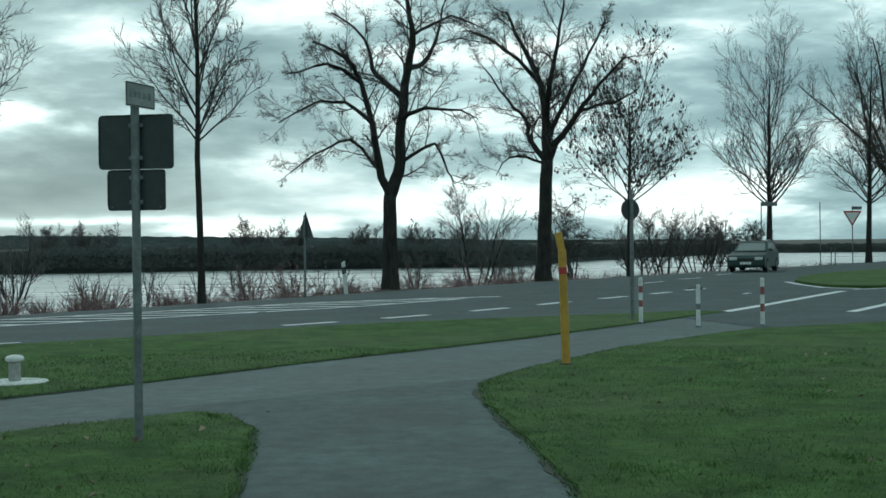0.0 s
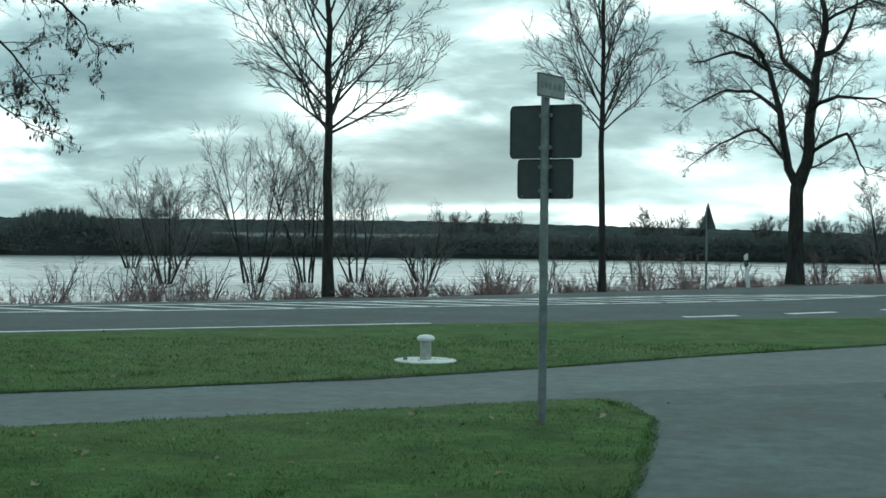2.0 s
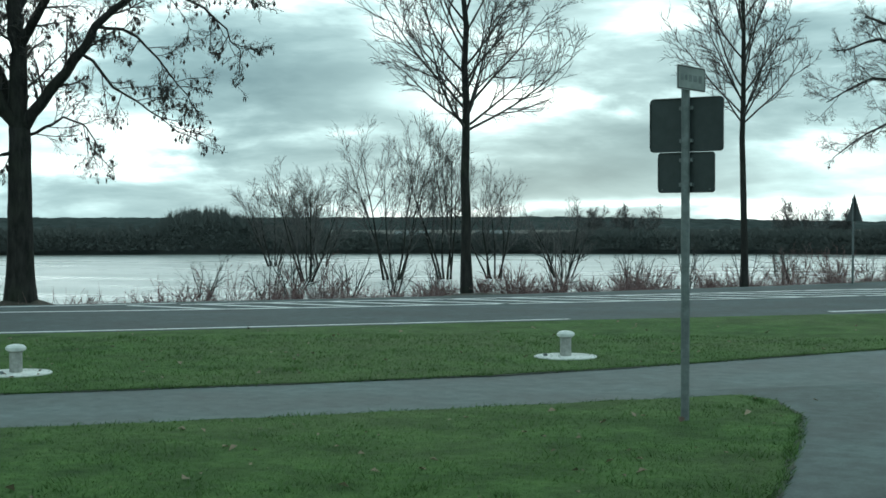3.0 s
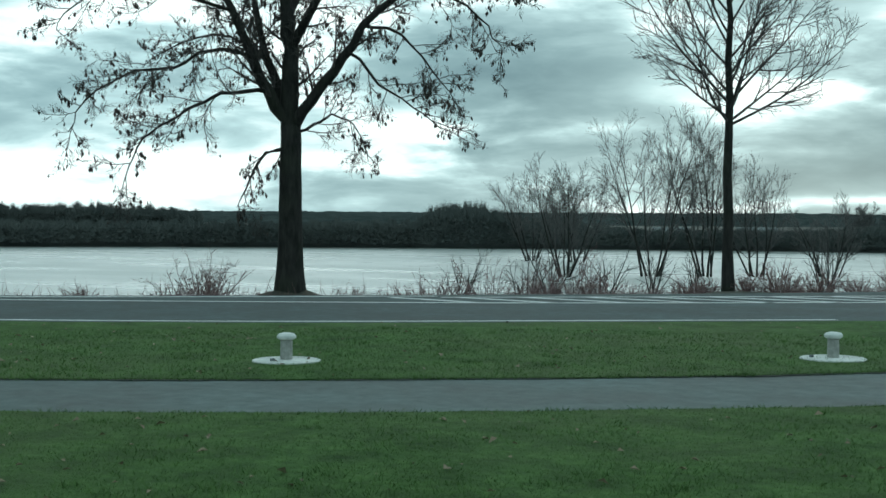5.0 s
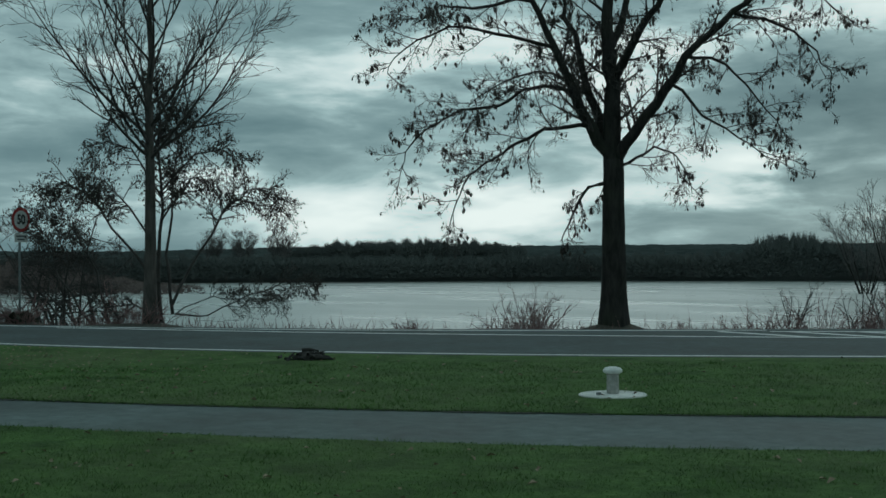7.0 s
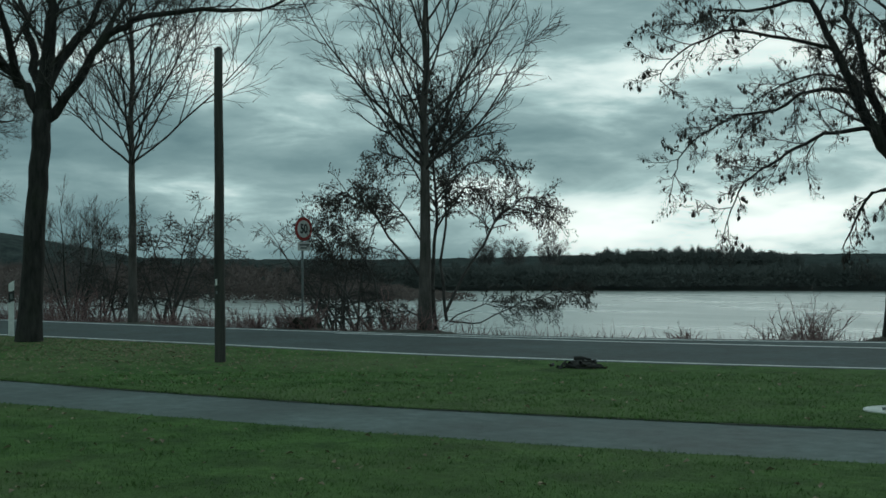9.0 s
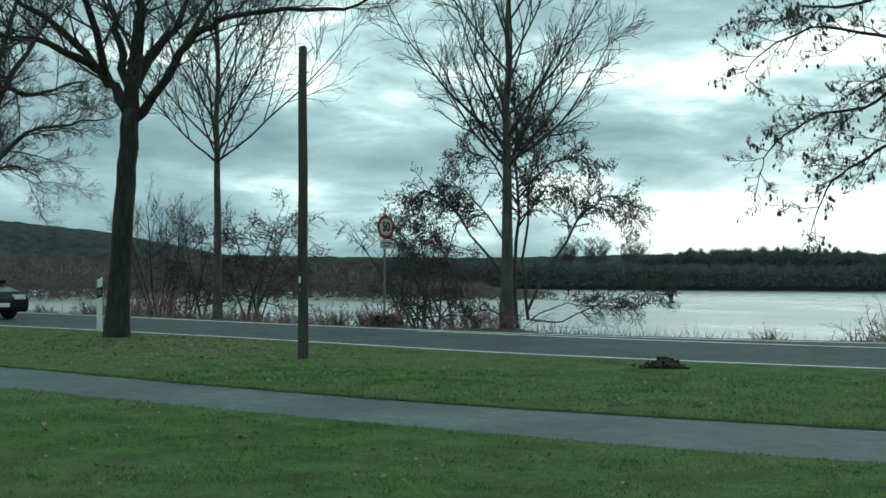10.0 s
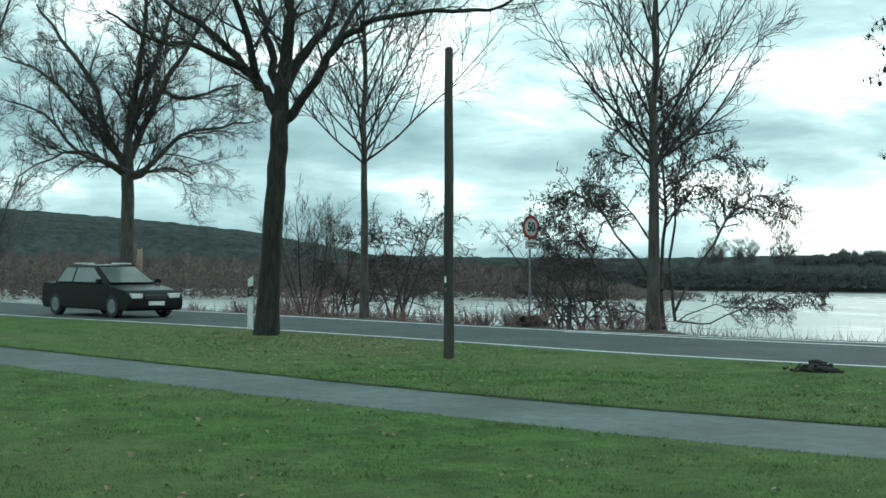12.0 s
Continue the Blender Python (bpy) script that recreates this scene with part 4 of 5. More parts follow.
ridge("far_bank", 112, WATER_Z - 0.3, [(-40, -0.45), (120, -0.45)], FIELD, "pale strip of field at the far waterline", back=760, rough=0.05)
ridge("hedge_core", 119, WATER_Z - 0.3, [(-34, 0.2), (-14, 0.25), (-8, 0.7), (-3, 1.0), (16, 0.95), (19, 0.6), (25, 0.6), (29, 1.0), (31.5, 2.0), (33.5, 2.2), (35, 1.0), (56, 1.0), (60, 1.2), (80, 1.5), (118, 1.9)], HEDGE, "dense dark hedgerow base along the far shore", back=8, rough=0.35, step=0.1)
ridge("backdrop_hill", 900, -8.0, [(a, 1.56 + 900 * tan(e)) for a, e in [(-34, -0.2), (-17, -0.2), (-10, -0.06), (-3, 0.02), (4, 0.19), (11, 0.31), (18, 0.43), (29, 0.40), (41, 0.38), (53, 0.35), (60, 0.2), (67, 0.22), (71, 0.3), (72.5, 0.6), (76, 1.25), (80.5, 1.70), (86, 2.08), (95, 2.3), (118, 2.0)]],
      HILL, "low wooded hills along the horizon", back=500, rough=0.8, step=0.12)


def hedge(name, az0, az1, d, high, seed, material, label, count, size=0.5, low=None, near=0.0, ragged=0.3):
    """a far thicket: ragged clumps, thinning into single twigs at the top; high(az) is its height"""
    rng = random.Random(seed)
    verts, faces = [], []
    floor_z = -0.42 if low is None else low
    for i in range(count):
        a = rng.uniform(az0, az1)
        top = max(0.04, high(a) * (0.84 + ragged * noise.noise((a * 1.6, seed, 0)) + ragged * 0.5 * noise.noise((a * 4.1, seed, 4)) + 0.16 * noise.noise((a * 11.0, seed, 1))))
        if top < rng.uniform(0.0, 0.9):
            continue
        z = floor_z + top * rng.random() ** 0.8 * 0.85
        p = polar(a, d + shore_back(a) + rng.uniform(-near, 5), z)
        rise = rng.uniform(0.4, 1.5) if z > floor_z + top * 0.55 else rng.uniform(-0.7, 0.9)
        q = p + Vector((rng.gauss(0, size * 0.8), rng.gauss(0, size * 0.8), rise * size))
        w = polar(a + 90, 1.0) * rng.uniform(0.03, 0.06) * size / 0.3 + Vector((0, 0, rng.gauss(0, 0.04)))
        m = len(verts)
        verts += [p - w, p + w, q]
        faces.append((m, m + 1, m + 2))
    for i in range(count // 6):
        a = rng.uniform(az0, az1)
        top = high(a) * (0.85 + 0.3 * noise.noise((a * 3.1, seed, 0)) + 0.15 * noise.noise((a * 11.0, seed, 1)))
        p = polar(a, d + shore_back(a) + rng.uniform(0, 5), floor_z + top * 0.7)
        q = p + Vector((rng.gauss(0, 0.25), rng.gauss(0, 0.25), top * rng.uniform(0.25, 0.45)))
        w = polar(a + 90, 1.0) * rng.uniform(0.02, 0.05)
        m = len(verts)
        verts += [p - w, p + w, q]
        faces.append((m, m + 1, m + 2))
    return tagged(mesh_of(name, verts, faces, material), label, "far thicket", kind="stuff")


def knots(*pairs):
    a, h = zip(*pairs)
    return lambda x: float(np.interp(x, a, h))


hedge("far_hedgerow", -3, 70, 116, knots((-3, 1.9), (10, 2.0), (16, 1.9), (19, 1.55), (25, 1.55), (27, 1.9), (30, 2.5), (31.5, 3.7), (33.5, 4.0), (34.7, 2.2), (45, 2.0), (62, 2.1), (70, 1.2)), 71, HEDGE, "dark leafless hedgerow along the far shore", 150000, 0.24)
hedge("far_hedgerow", -26, -2, 117, knots((-26, 0.9), (-14, 1.0), (-9, 1.5), (-2, 1.9)), 72, HEDGE, "dark leafless hedgerow along the far shore", 55000, 0.24)
hedge("far_hedgerow", 57, 112, 100, knots((57, 0.0), (60, 0.6), (63, 1.6), (66, 2.4), (72, 2.6), (80, 2.9), (112, 3.2)), 73, HEDGE_BROWN, "brown leafless thicket along the far shore", 120000, 0.22, low=WATER_Z, near=16.0, ragged=0.7)
hedge("far_wood", 43.5, 57, 190, knots((43.5, 3.0), (45, 3.8), (48, 4.2), (51, 3.9), (52.6, 3.4), (54, 1.8), (57, 0.8)), 74, HEDGE, "dark row of leafless trees beyond the flood", 60000, 0.34, low=-0.2)
for i, (a, d, h, w) in enumerate([(14.4, 125, 4.0, 4.5), (16.2, 125, 3.4, 3), (7.6, 125, 4.2, 5.0), (6.2, 125, 3.3, 3.0), (3.2, 122, 3.4, 4), (1.0, 122, 3.4, 4), (-1.0, 122, 3.4, 4),
                                  (55.2, 185, 5.0, 4), (56.6, 185, 5.2, 4), (53.9, 185, 5.4, 4), (-11.5, 125, 3.4, 5), (-13.0, 125, 3.0, 4)]):
    p = polar(a, d)
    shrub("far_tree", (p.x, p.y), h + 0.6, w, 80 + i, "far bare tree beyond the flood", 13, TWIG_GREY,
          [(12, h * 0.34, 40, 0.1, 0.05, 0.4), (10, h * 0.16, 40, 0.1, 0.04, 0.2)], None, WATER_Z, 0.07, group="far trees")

def far_shed(az, d, length, label):
    """a long low shed with a pale gable roof in the far fields"""
    bm = bmesh.new()
    ring = [(-1.6, 0.0), (1.6, 0.0), (1.6, 1.0), (0.0, 1.75), (-1.6, 1.0)]
    ends = [[bm.verts.new((x * length / 2, y, z)) for y, z in ring] for x in (-1, 1)]
    bm.faces.new(ends[0])
    bm.faces.new(ends[1][::-1])
    for i in range(5):
        bm.faces.new((ends[0][i], ends[1][i], ends[1][(i + 1) % 5], ends[0][(i + 1) % 5]))
    shed = base("far_shed", polar(az, d, -0.9), label, "shed", "sheds in the far fields", radians(az + 4))
    part("wall", bm, CONCRETE, shed)
    bm = bmesh.new()
    for s in (-1, 1):
        q = [bm.verts.new((x * (length / 2 + 0.2), s * y, z)) for x, y, z in ((-1, 1.85, 0.93), (1, 1.85, 0.93), (1, 0.0, 1.83), (-1, 0.0, 1.83))]
        q2 = [bm.verts.new(v.co + Vector((0, 0, 0.06))) for v in q]
        bm.faces.new(q)
        bm.faces.new(q2)
        for i in range(4):
            bm.faces.new((q[i], q[(i + 1) % 4], q2[(i + 1) % 4], q2[i]))
    part("roof", bm, ZINC, shed, "dull sheet metal roof")


far_shed(23.9, 190, 4.5, "long low pale shed among far fields")
far_shed(20.4, 205, 5.5, "long low pale shed among far fields")

# ---- road markings ----
def stripe(name, pts, width, label="", z=0.014):
    """a painted line along points (u, v)"""
    verts, faces = [], []
    n = len(pts)
    for i in range(n):
        a, b = Vector(pts[max(i - 1, 0)]), Vector(pts[min(i + 1, n - 1)])
        d = (b - a).normalized()
        o = Vector((-d.y, d.x)) * width / 2
        w = 1 + 0.12 * noise.noise((i * 1.7, pts[i][0], 0))
        for s in (1, -1):
            q = at(pts[i][0] + o.x * s * w, pts[i][1] + o.y * s * w, z)
            verts.append(q)
    for i in range(n - 1):
        faces.append((2 * i, 2 * i + 2, 2 * i + 3, 2 * i + 1))
    return tagged(mesh_of(name, verts, faces, PAINT), label, "road marking", kind="structure")


stripe("trim_edge_line", [(u, ROAD_NEAR(u) + 0.22) for u in steps(-120, 9.5, 140)], 0.15, "worn white line along the near road edge")
stripe("trim_edge_line", [(u, ROAD_FAR(u) - 0.28) for u in steps(-120, 4, 120)], 0.19, "worn white line along the far road edge")
HATCH_NEAR = curve_of([(-12, 28.9), (-8, 27.7), (-4.5, 26.7), (0, 25.95), (5, 25.35), (12, 25.25), (18, 25.35), (21, 25.55), (24.6, 26.7)])
HATCH_FAR = curve_of([(3, 27.3), (12, 27.4), (17, 27.7), (21, 28.3), (24.6, 27.3)])
stripe("trim_hatch_border", [(u, HATCH_NEAR(u)) for u in steps(-11, 24.4, 60)], 0.19, "white border line of a striped road area")
stripe("trim_hatch_border", [(u, HATCH_FAR(u)) for u in steps(4, 24.4, 40)], 0.19, "white border line of a striped road area")
for i in range(16):
    u = 3.0 + 1.33 * i
    du = 1.5 + 0.11 * i
    stripe("trim_hatch_stripe", [(u + du * f, HATCH_FAR(u) * (1 - f) + HATCH_NEAR(u + du) * f) for f in (0.0, 0.33, 0.67, 1.0)], 0.24, "slanting white stripe of a striped road area")
DASH = curve_of([(13, 20.8), (16, 20.9), (18.8, 21.35), (21.8, 22.0), (24.5, 22.9), (28, 23.75), (31, 24.6), (34, 25.6), (40, 28)])
for a, b in [(14.75, 16.05), (17.4, 18.8), (20.35, 21.85), (23.35, 24.9), (26.6, 28.0), (29.6, 30.9), (32.1, 33.7)]:
    stripe("trim_dash", [(a, DASH(a)), (b, DASH(b))], 0.24, "white dash across the junction mouth")
for a, b in [((31.0, 22.1), (31.5, 22.3)), ((40.7, 32.0), (42.6, 32.4)), ((36.5, 30.2), (38.6, 31.0)), ((46.0, 34.2), (48.0, 34.9))]:
    stripe("trim_dash", [a, b], 0.14, "white dash on the road")
stripe("trim_give_way_line", [(23.3, 17.1), (26.5, 18.2), (29.8, 19.4), (34.0, 20.9)], 0.26, "thick worn white give-way line")
stripe("trim_give_way_line", [(35.0, 21.15), (36.6, 21.0), (38.5, 21.6)], 0.16, "white edge line of the grass island")
stripe("trim_give_way_line", [(24.7, 15.0), (27.8, 16.0), (32, 17.6)], 0.22, "thick worn white line on the side road")
ISLAND = [(12.0, 46.3), (11.75, 43.8), (11.75, 41.2), (12.4, 40.2), (16, 41.5), (40, 50), (90, 66), (90, 140), (45, 92), (27, 69.5), (20.2, 61.3), (15, 54.2), (13, 49.6)]
sheet("verge_island", ISLAND, 0.09, LAWN, "grassy traffic island between the roads", "grass island", 0.1)
mesh_of("trim_island_line", [(x, y, 0.014) for x, y in [(11.7, 46.6), (11.45, 43.8), (11.4, 41.0), (12.2, 39.7), (12.3, 40.0), (11.6, 41.1), (11.62, 43.8), (11.85, 46.5)]],
        [(0, 1, 6, 7), (1, 2, 5, 6), (2, 3, 4, 5)], PAINT)
tagged(bpy.data.objects["trim_island_line"], "white line round the grass island", "road marking", kind="structure")


# ---- shapes ----
def box(bm, centre, size, bevel=0.0, turn=0.0):
    r = bmesh.ops.create_cube(bm, size=1.0)
    vs = r["verts"]
    for v in vs:
        v.co = Vector((v.co.x * size[0], v.co.y * size[1], v.co.z * size[2]))
    if bevel:
        es = list({e for v in vs for e in v.link_edges})
        g = bmesh.ops.bevel(bm, geom=es, offset=bevel, segments=2, profile=0.7, affect="EDGES")
        vs = list({v for f in g["faces"] for v in f.verts} | {v for v in vs if v.is_valid})
    m = Matrix.Translation(centre) @ Matrix.Rotation(turn, 4, "Z")
    for v in vs:
        v.co = m @ v.co
    return vs


def lathe(bm, profile, seg=20, centre=(0, 0, 0)):
    """a turned body from (radius, height) steps"""
    rings = []
    for r, z in profile:
        rings.append([bm.verts.new((centre[0] + r * math.cos(2 * math.pi * i / seg), centre[1] + r * math.sin(2 * math.pi * i / seg), centre[2] + z)) for i in range(seg)])
    for a, b in zip(rings, rings[1:]):
        for i in range(seg):
            bm.faces.new((a[i], a[(i + 1) % seg], b[(i + 1) % seg], b[i]))
    bm.faces.new(rings[0][::-1])
    bm.faces.new(rings[-1])


def turned(name, profile, material, parent, label="", seg=20, centre=(0, 0, 0)):
    bm = bmesh.new()
    lathe(bm, profile, seg, centre)
    return part(name, bm, material, parent, label, smooth=False)


def slab(bm, outline, y0, y1):
    """a flat plate in the x-z plane between two depths"""
    a = [bm.verts.new((x, y0, z)) for x, z in outline]
    b = [bm.verts.new((x, y1, z)) for x, z in outline]
    n = len(a)
    bm.faces.new(a)
    bm.faces.new(b[::-1])
    for i in range(n):
        bm.faces.new((a[i], b[i], b[(i + 1) % n], a[(i + 1) % n]))


def rounded(w, h, r, cx=0.0, cz=0.0, k=5):
    out = []
    for sx, sz, a0 in ((1, 1, 0), (-1, 1, 90), (-1, -1, 180), (1, -1, 270)):
        for i in range(k):
            a = radians(a0 + 90 * i / (k - 1))
            out.append((cx + sx * (w / 2 - r) + r * math.cos(a), cz + sz * (h / 2 - r) + r * math.sin(a)))
    return out


def disc(r, cx=0.0, cz=0.0, n=32):
    return [(cx + r * math.cos(2 * math.pi * i / n), cz + r * math.sin(2 * math.pi * i / n)) for i in range(n)]


def plate(name, outline, y0, y1, material, parent, label=""):
    bm = bmesh.new()
    slab(bm, outline, y0, y1)
    return part(name, bm, material, parent, label)


def lettering(text, size, place, material, parent, label):
    cu = bpy.data.curves.new("text", "FONT")
    cu.body, cu.size, cu.extrude, cu.align_x, cu.align_y, cu.offset = text, size, 0.001, "CENTER", "CENTER", 0.012
    tmp = bpy.data.objects.new("text", cu)
    scene.collection.objects.link(tmp)
    me = bpy.data.meshes.new_from_object(tmp.evaluated_get(bpy.context.evaluated_depsgraph_get()))
    bpy.data.objects.remove(tmp)
    me.materials.clear()
    me.materials.append(material)
    ob = new("number", me)
    ob.parent = parent
    ob.matrix_local = Matrix.Translation(place) @ Matrix.Rotation(radians(90), 4, "X") @ Matrix.Scale(0.8, 4, (1, 0, 0))
    ob["label"] = label
    return ob


def facing(angle):
    """turn about z so that a plate's front (its -y side) looks along this compass angle (degrees from +x)"""
    return radians(angle + 90)


# ---- signs ----
def path_sign():
    s = base("sign_post", (-2.41, 10.66, 0), "galvanised sign post with two grey plates seen from behind", "traffic sign", turn=radians(12.8))
    turned("pole", [(0.034, -0.05), (0.034, 2.70), (0.03, 2.72)], ZINC, s, "galvanised steel tube", 14)
    up = plate("upper_plate", rounded(0.62, 0.43, 0.03, -0.01, 2.37), 0.040, 0.046, PLATE_BACK, s, "grey back of a large rounded sign plate")
    low = plate("lower_plate", rounded(0.48, 0.322, 0.025, -0.01, 1.99), 0.040, 0.046, PLATE_BACK, s, "grey back of a smaller rounded sign plate")
    up.rotation_euler = low.rotation_euler = (0, 0, radians(-22))
    for p, w, h, z in ((up, 0.62, 0.43, 2.37), (low, 0.48, 0.322, 1.99)):
        bm = bmesh.new()
        for sx in (-1, 1):
            box(bm, (-0.01 + sx * (w / 2 - 0.004), 0.036, z), (0.008, 0.012, h - 0.07), 0.002)
        for sz in (-1, 1):
            box(bm, (-0.01, 0.036, z + sz * (h / 2 - 0.004)), (w - 0.07, 0.012, 0.008), 0.002)
        part("rim", bm, PLATE_BACK, p)
        for sz in (-0.3, 0.3):
            bm = bmesh.new()
            box(bm, (0, 0.018, z + sz * h), (0.11, 0.04, 0.03), 0.004)
            part("clamp", bm, ZINC, p)
    for sx in (-1, 1):
        turned("bolt", [(0.008, 0), (0.008, 0.008)], ZINC, low, "", 8, (-0.01 + sx * 0.2, 0.034, 1.85))
    me = bpy.data.meshes.new("pointer_sign")
    bm = bmesh.new()
    slab(bm, rounded(0.44, 0.19, 0.012), -0.042, -0.036)
    bm.to_mesh(me)
    bm.free()
    # white face greyed: it turns from the light, shade put into the colour
    me.materials.append(surface("shaded_sign_face", (0.2, 0.225, 0.215), (0.3, 0.325, 0.31), 9, 3, 0.6, relief=0.1, depth=0.002))
    top = new("pointer_sign", me)
    top.parent = s
    top.matrix_local = Matrix.Translation((0.01, 0, 2.73)) @ Matrix.Rotation(radians(60), 4, "Z")
    top["label"] = "small white direction sign with a dark border"
    bm = bmesh.new()
    for x0, x1, z0, z1 in ((-0.212, 0.212, 0.082, 0.09), (-0.212, 0.212, -0.09, -0.082), (-0.216, -0.208, -0.09, 0.09), (0.208, 0.216, -0.09, 0.09)):
        slab(bm, [(x0, z0), (x1, z0), (x1, z1), (x0, z1)], -0.0435, -0.0425)
    part("border", bm, BLACK, top)
    for i, (x, w, h) in enumerate([(-0.15, 0.045, 0.05), (-0.085, 0.04, 0.04), (-0.02, 0.05, 0.055), (0.055, 0.06, 0.05), (0.135, 0.05, 0.06)]):
        plate("bar", [(x - w / 2, -h / 2), (x + w / 2, -h / 2), (x + w / 2, h / 2), (x - w / 2, h / 2)], -0.0435, -0.0425, ZINC, top)
    return s


path_sign()


def speed_sign():
    s = base("speed_sign", (-31.8, 15.2, -0.05), "red and white fifty speed limit sign on a thin post", "traffic sign", turn=facing(18.5))
    turned("pole", [(0.03, -0.3), (0.03, 2.86), (0.02, 2.88)], ZINC, s, "", 12)
    plate("back_plate", disc(0.305, 0, 2.52), -0.04, -0.036, PLATE_BACK, s)
    plate("red_ring", disc(0.30, 0, 2.52), -0.045, -0.041, RED, s, "red rim of the sign")
    face = plate("face", disc(0.225, 0, 2.52), -0.05, -0.046, WHITE, s, "white face of the sign")
    lettering("50", 0.33, (0, -0.052, 2.515), BLACK, face, "black number fifty")
    sub = plate("supplementary_plate", rounded(0.42, 0.22, 0.02, 0, 2.07), -0.045, -0.04, WHITE, s, "small white plate under the sign")
    for z, w in ((2.11, 0.30), (2.03, 0.24)):
        plate("bar", [(-w / 2, z - 0.02), (w / 2, z - 0.02), (w / 2, z + 0.02), (-w / 2, z + 0.02)], -0.047, -0.0455, ZINC, sub)
    return s


speed_sign()


def plain_sign(place, height, outline, turn, label, front=None, inner=None, pole=0.03, z0=0.0):
    s = base("road_sign", (place[0], place[1], z0), label, "traffic sign", turn=turn)
    turned("pole", [(pole, -0.2), (pole, height), (pole * 0.7, height + 0.02)], ZINC, s, "", 10)
    plate("back_plate", outline, -0.04, -0.035, PLATE_BACK, s, "grey back of the sign")
    f = plate("face", outline, -0.045, -0.041, front or PLATE_BACK, s)
    if inner:
        plate("panel", inner, -0.05, -0.046, WHITE, f)
    return s


def tri(side, cz, up=True):
    h = side * 0.866
    s = 1 if up else -1
    return [(0, cz + s * h * 0.62), (-side / 2 * s, cz - s * h * 0.38), (side / 2 * s, cz - s * h * 0.38)]


plain_sign((-3.9, 38.2), 2.3, tri(0.84, 1.98), facing(36), "triangular warning sign seen from behind at the far verge", RED, tri(0.66, 1.98))
plain_sign((3.62, 26.0), 2.5, disc(0.21, 0, 2.12), facing(118), "small round cycle path sign seen from behind", RED, disc(0.18, 0, 2.12), 0.038)
yld = plain_sign((22.6, 74.8), 3.2, tri(1.0, 2.62, False), facing(-108), "red rimmed give-way sign near the junction", RED, tri(0.72, 2.62, False))
plate("street_name", rounded(0.5, 0.18, 0.01, 0.25, 3.1), -0.03, -0.025, ZINC, yld, "small grey name plate with no readable words")
plain_sign((16.8, 71.5), 3.35, rounded(0.85, 0.22, 0.02, 0.4, 3.3), facing(-100), "grey direction board on a post near the junction", ZINC)
plain_sign((26.3, 78.0), 3.5, rounded(0.7, 0.25, 0.02, 0.0, 2.3), facing(-110), "grey board on a post near the junction", ZINC)


def thin_mast(place, h, label):
    s = base("mast", (place[0], place[1], 0), label, "pole")
    turned("pole", [(0.03, -0.1), (0.025, h), (0.01, h + 0.02)], ZINC, s, "", 8)
    turned("foot", [(0.07, -0.05), (0.07, 0.08), (0.04, 0.1)], ZINC, s, "", 8)


thin_mast((20.4, 73.3), 3.4, "thin grey mast beside the road")
thin_mast((20.9, 73.0), 0.95, "short grey post beside the road")
thin_mast((21.2, 73.3), 0.95, "short grey post beside the road")


# ---- posts ----
def marker_post(place, turn, lean, z0=-0.05, tall=1.0):
    s = base("marker_post", (place[0], place[1], z0), "white roadside delineator post with a black band", "marker post", "marker posts", turn)
    s.matrix_world = s.matrix_world @ Matrix.Rotation(radians(lean), 4, "Y") @ Matrix.Diagonal((1, 1, tall, 1))

    def body(z0_, z1_, r, slant=0.0):
        bm = bmesh.new()
        ring = [(-0.06, -0.035), (0.06, -0.035), (0.05, 0.02), (0.018, 0.05), (-0.018, 0.05), (-0.05, 0.02)]
        a = [bm.verts.new((x * r, y * r, z0_ + slant * x * 0.9)) for x, y in ring]
        b = [bm.verts.new((x * r, y * r, z1_ + (slant if z1_ < 0.99 else 0.6) * x * 0.9)) for x, y in ring]
        bm.faces.new(a[::-1])
        bm.faces.new(b)
        for i in range(6):
            bm.faces.new((a[i], a[(i + 1) % 6], b[(i + 1) % 6], b[i]))
        return bm
    part("shaft", body(-0.1, 0.67, 1.0), WHITE, s)
    part("band", body(0.672, 0.86, 1.01, 0.5), BLACK, s, "slanting black band")
    part("head", body(0.862, 1.03, 1.0), WHITE, s)
    bm = bmesh.new()
    box(bm, (0, -0.038, 0.77), (0.05, 0.006, 0.1), 0.002)
    part("reflector", bm, ZINC, s)
    return s


marker_post((-30.3, 7.45), radians(75), 0, tall=1.2)
marker_post((-2.9, 40.4), radians(10), -5)


def wooden_pole():
    s = base("wooden_pole", (-20.23, 8.18, 0), "dark weathered wooden pole standing in the grass verge", "pole")
    rng = random.Random(3)
    pts = [Vector((0.012 * math.sin(i * 1.3) - 0.006 * i, 0, -0.15 + 5.12 * i / 10)) for i in range(11)]
    tubes([(pts, [0.088 - 0.0022 * i for i in range(11)])], "shaft", WOOD_POLE, s, sides=12)
    turned("cap", [(0.07, 4.965), (0.072, 4.985), (0.03, 5.02)], WOOD_POLE, s, "", 12, (-0.06, 0, 0))
    bm = bmesh.new()
    box(bm, (-0.12, 0, 4.94), (0.12, 0.03, 0.03), 0.006)
    part("hook", bm, BLACK, s)
    bm = bmesh.new()
    box(bm, (0.04, -0.08, 1.28), (0.035, 0.012, 0.10), 0.003, radians(20))
    part("tag", bm, WHITE, s, "small pale metal tag")
    bm = bmesh.new()
    box(bm, (0.05, -0.078, 1.12), (0.02, 0.012, 0.05), 0.003, radians(20))
    part("nail_plate", bm, ZINC, s)
    return s


wooden_pole()


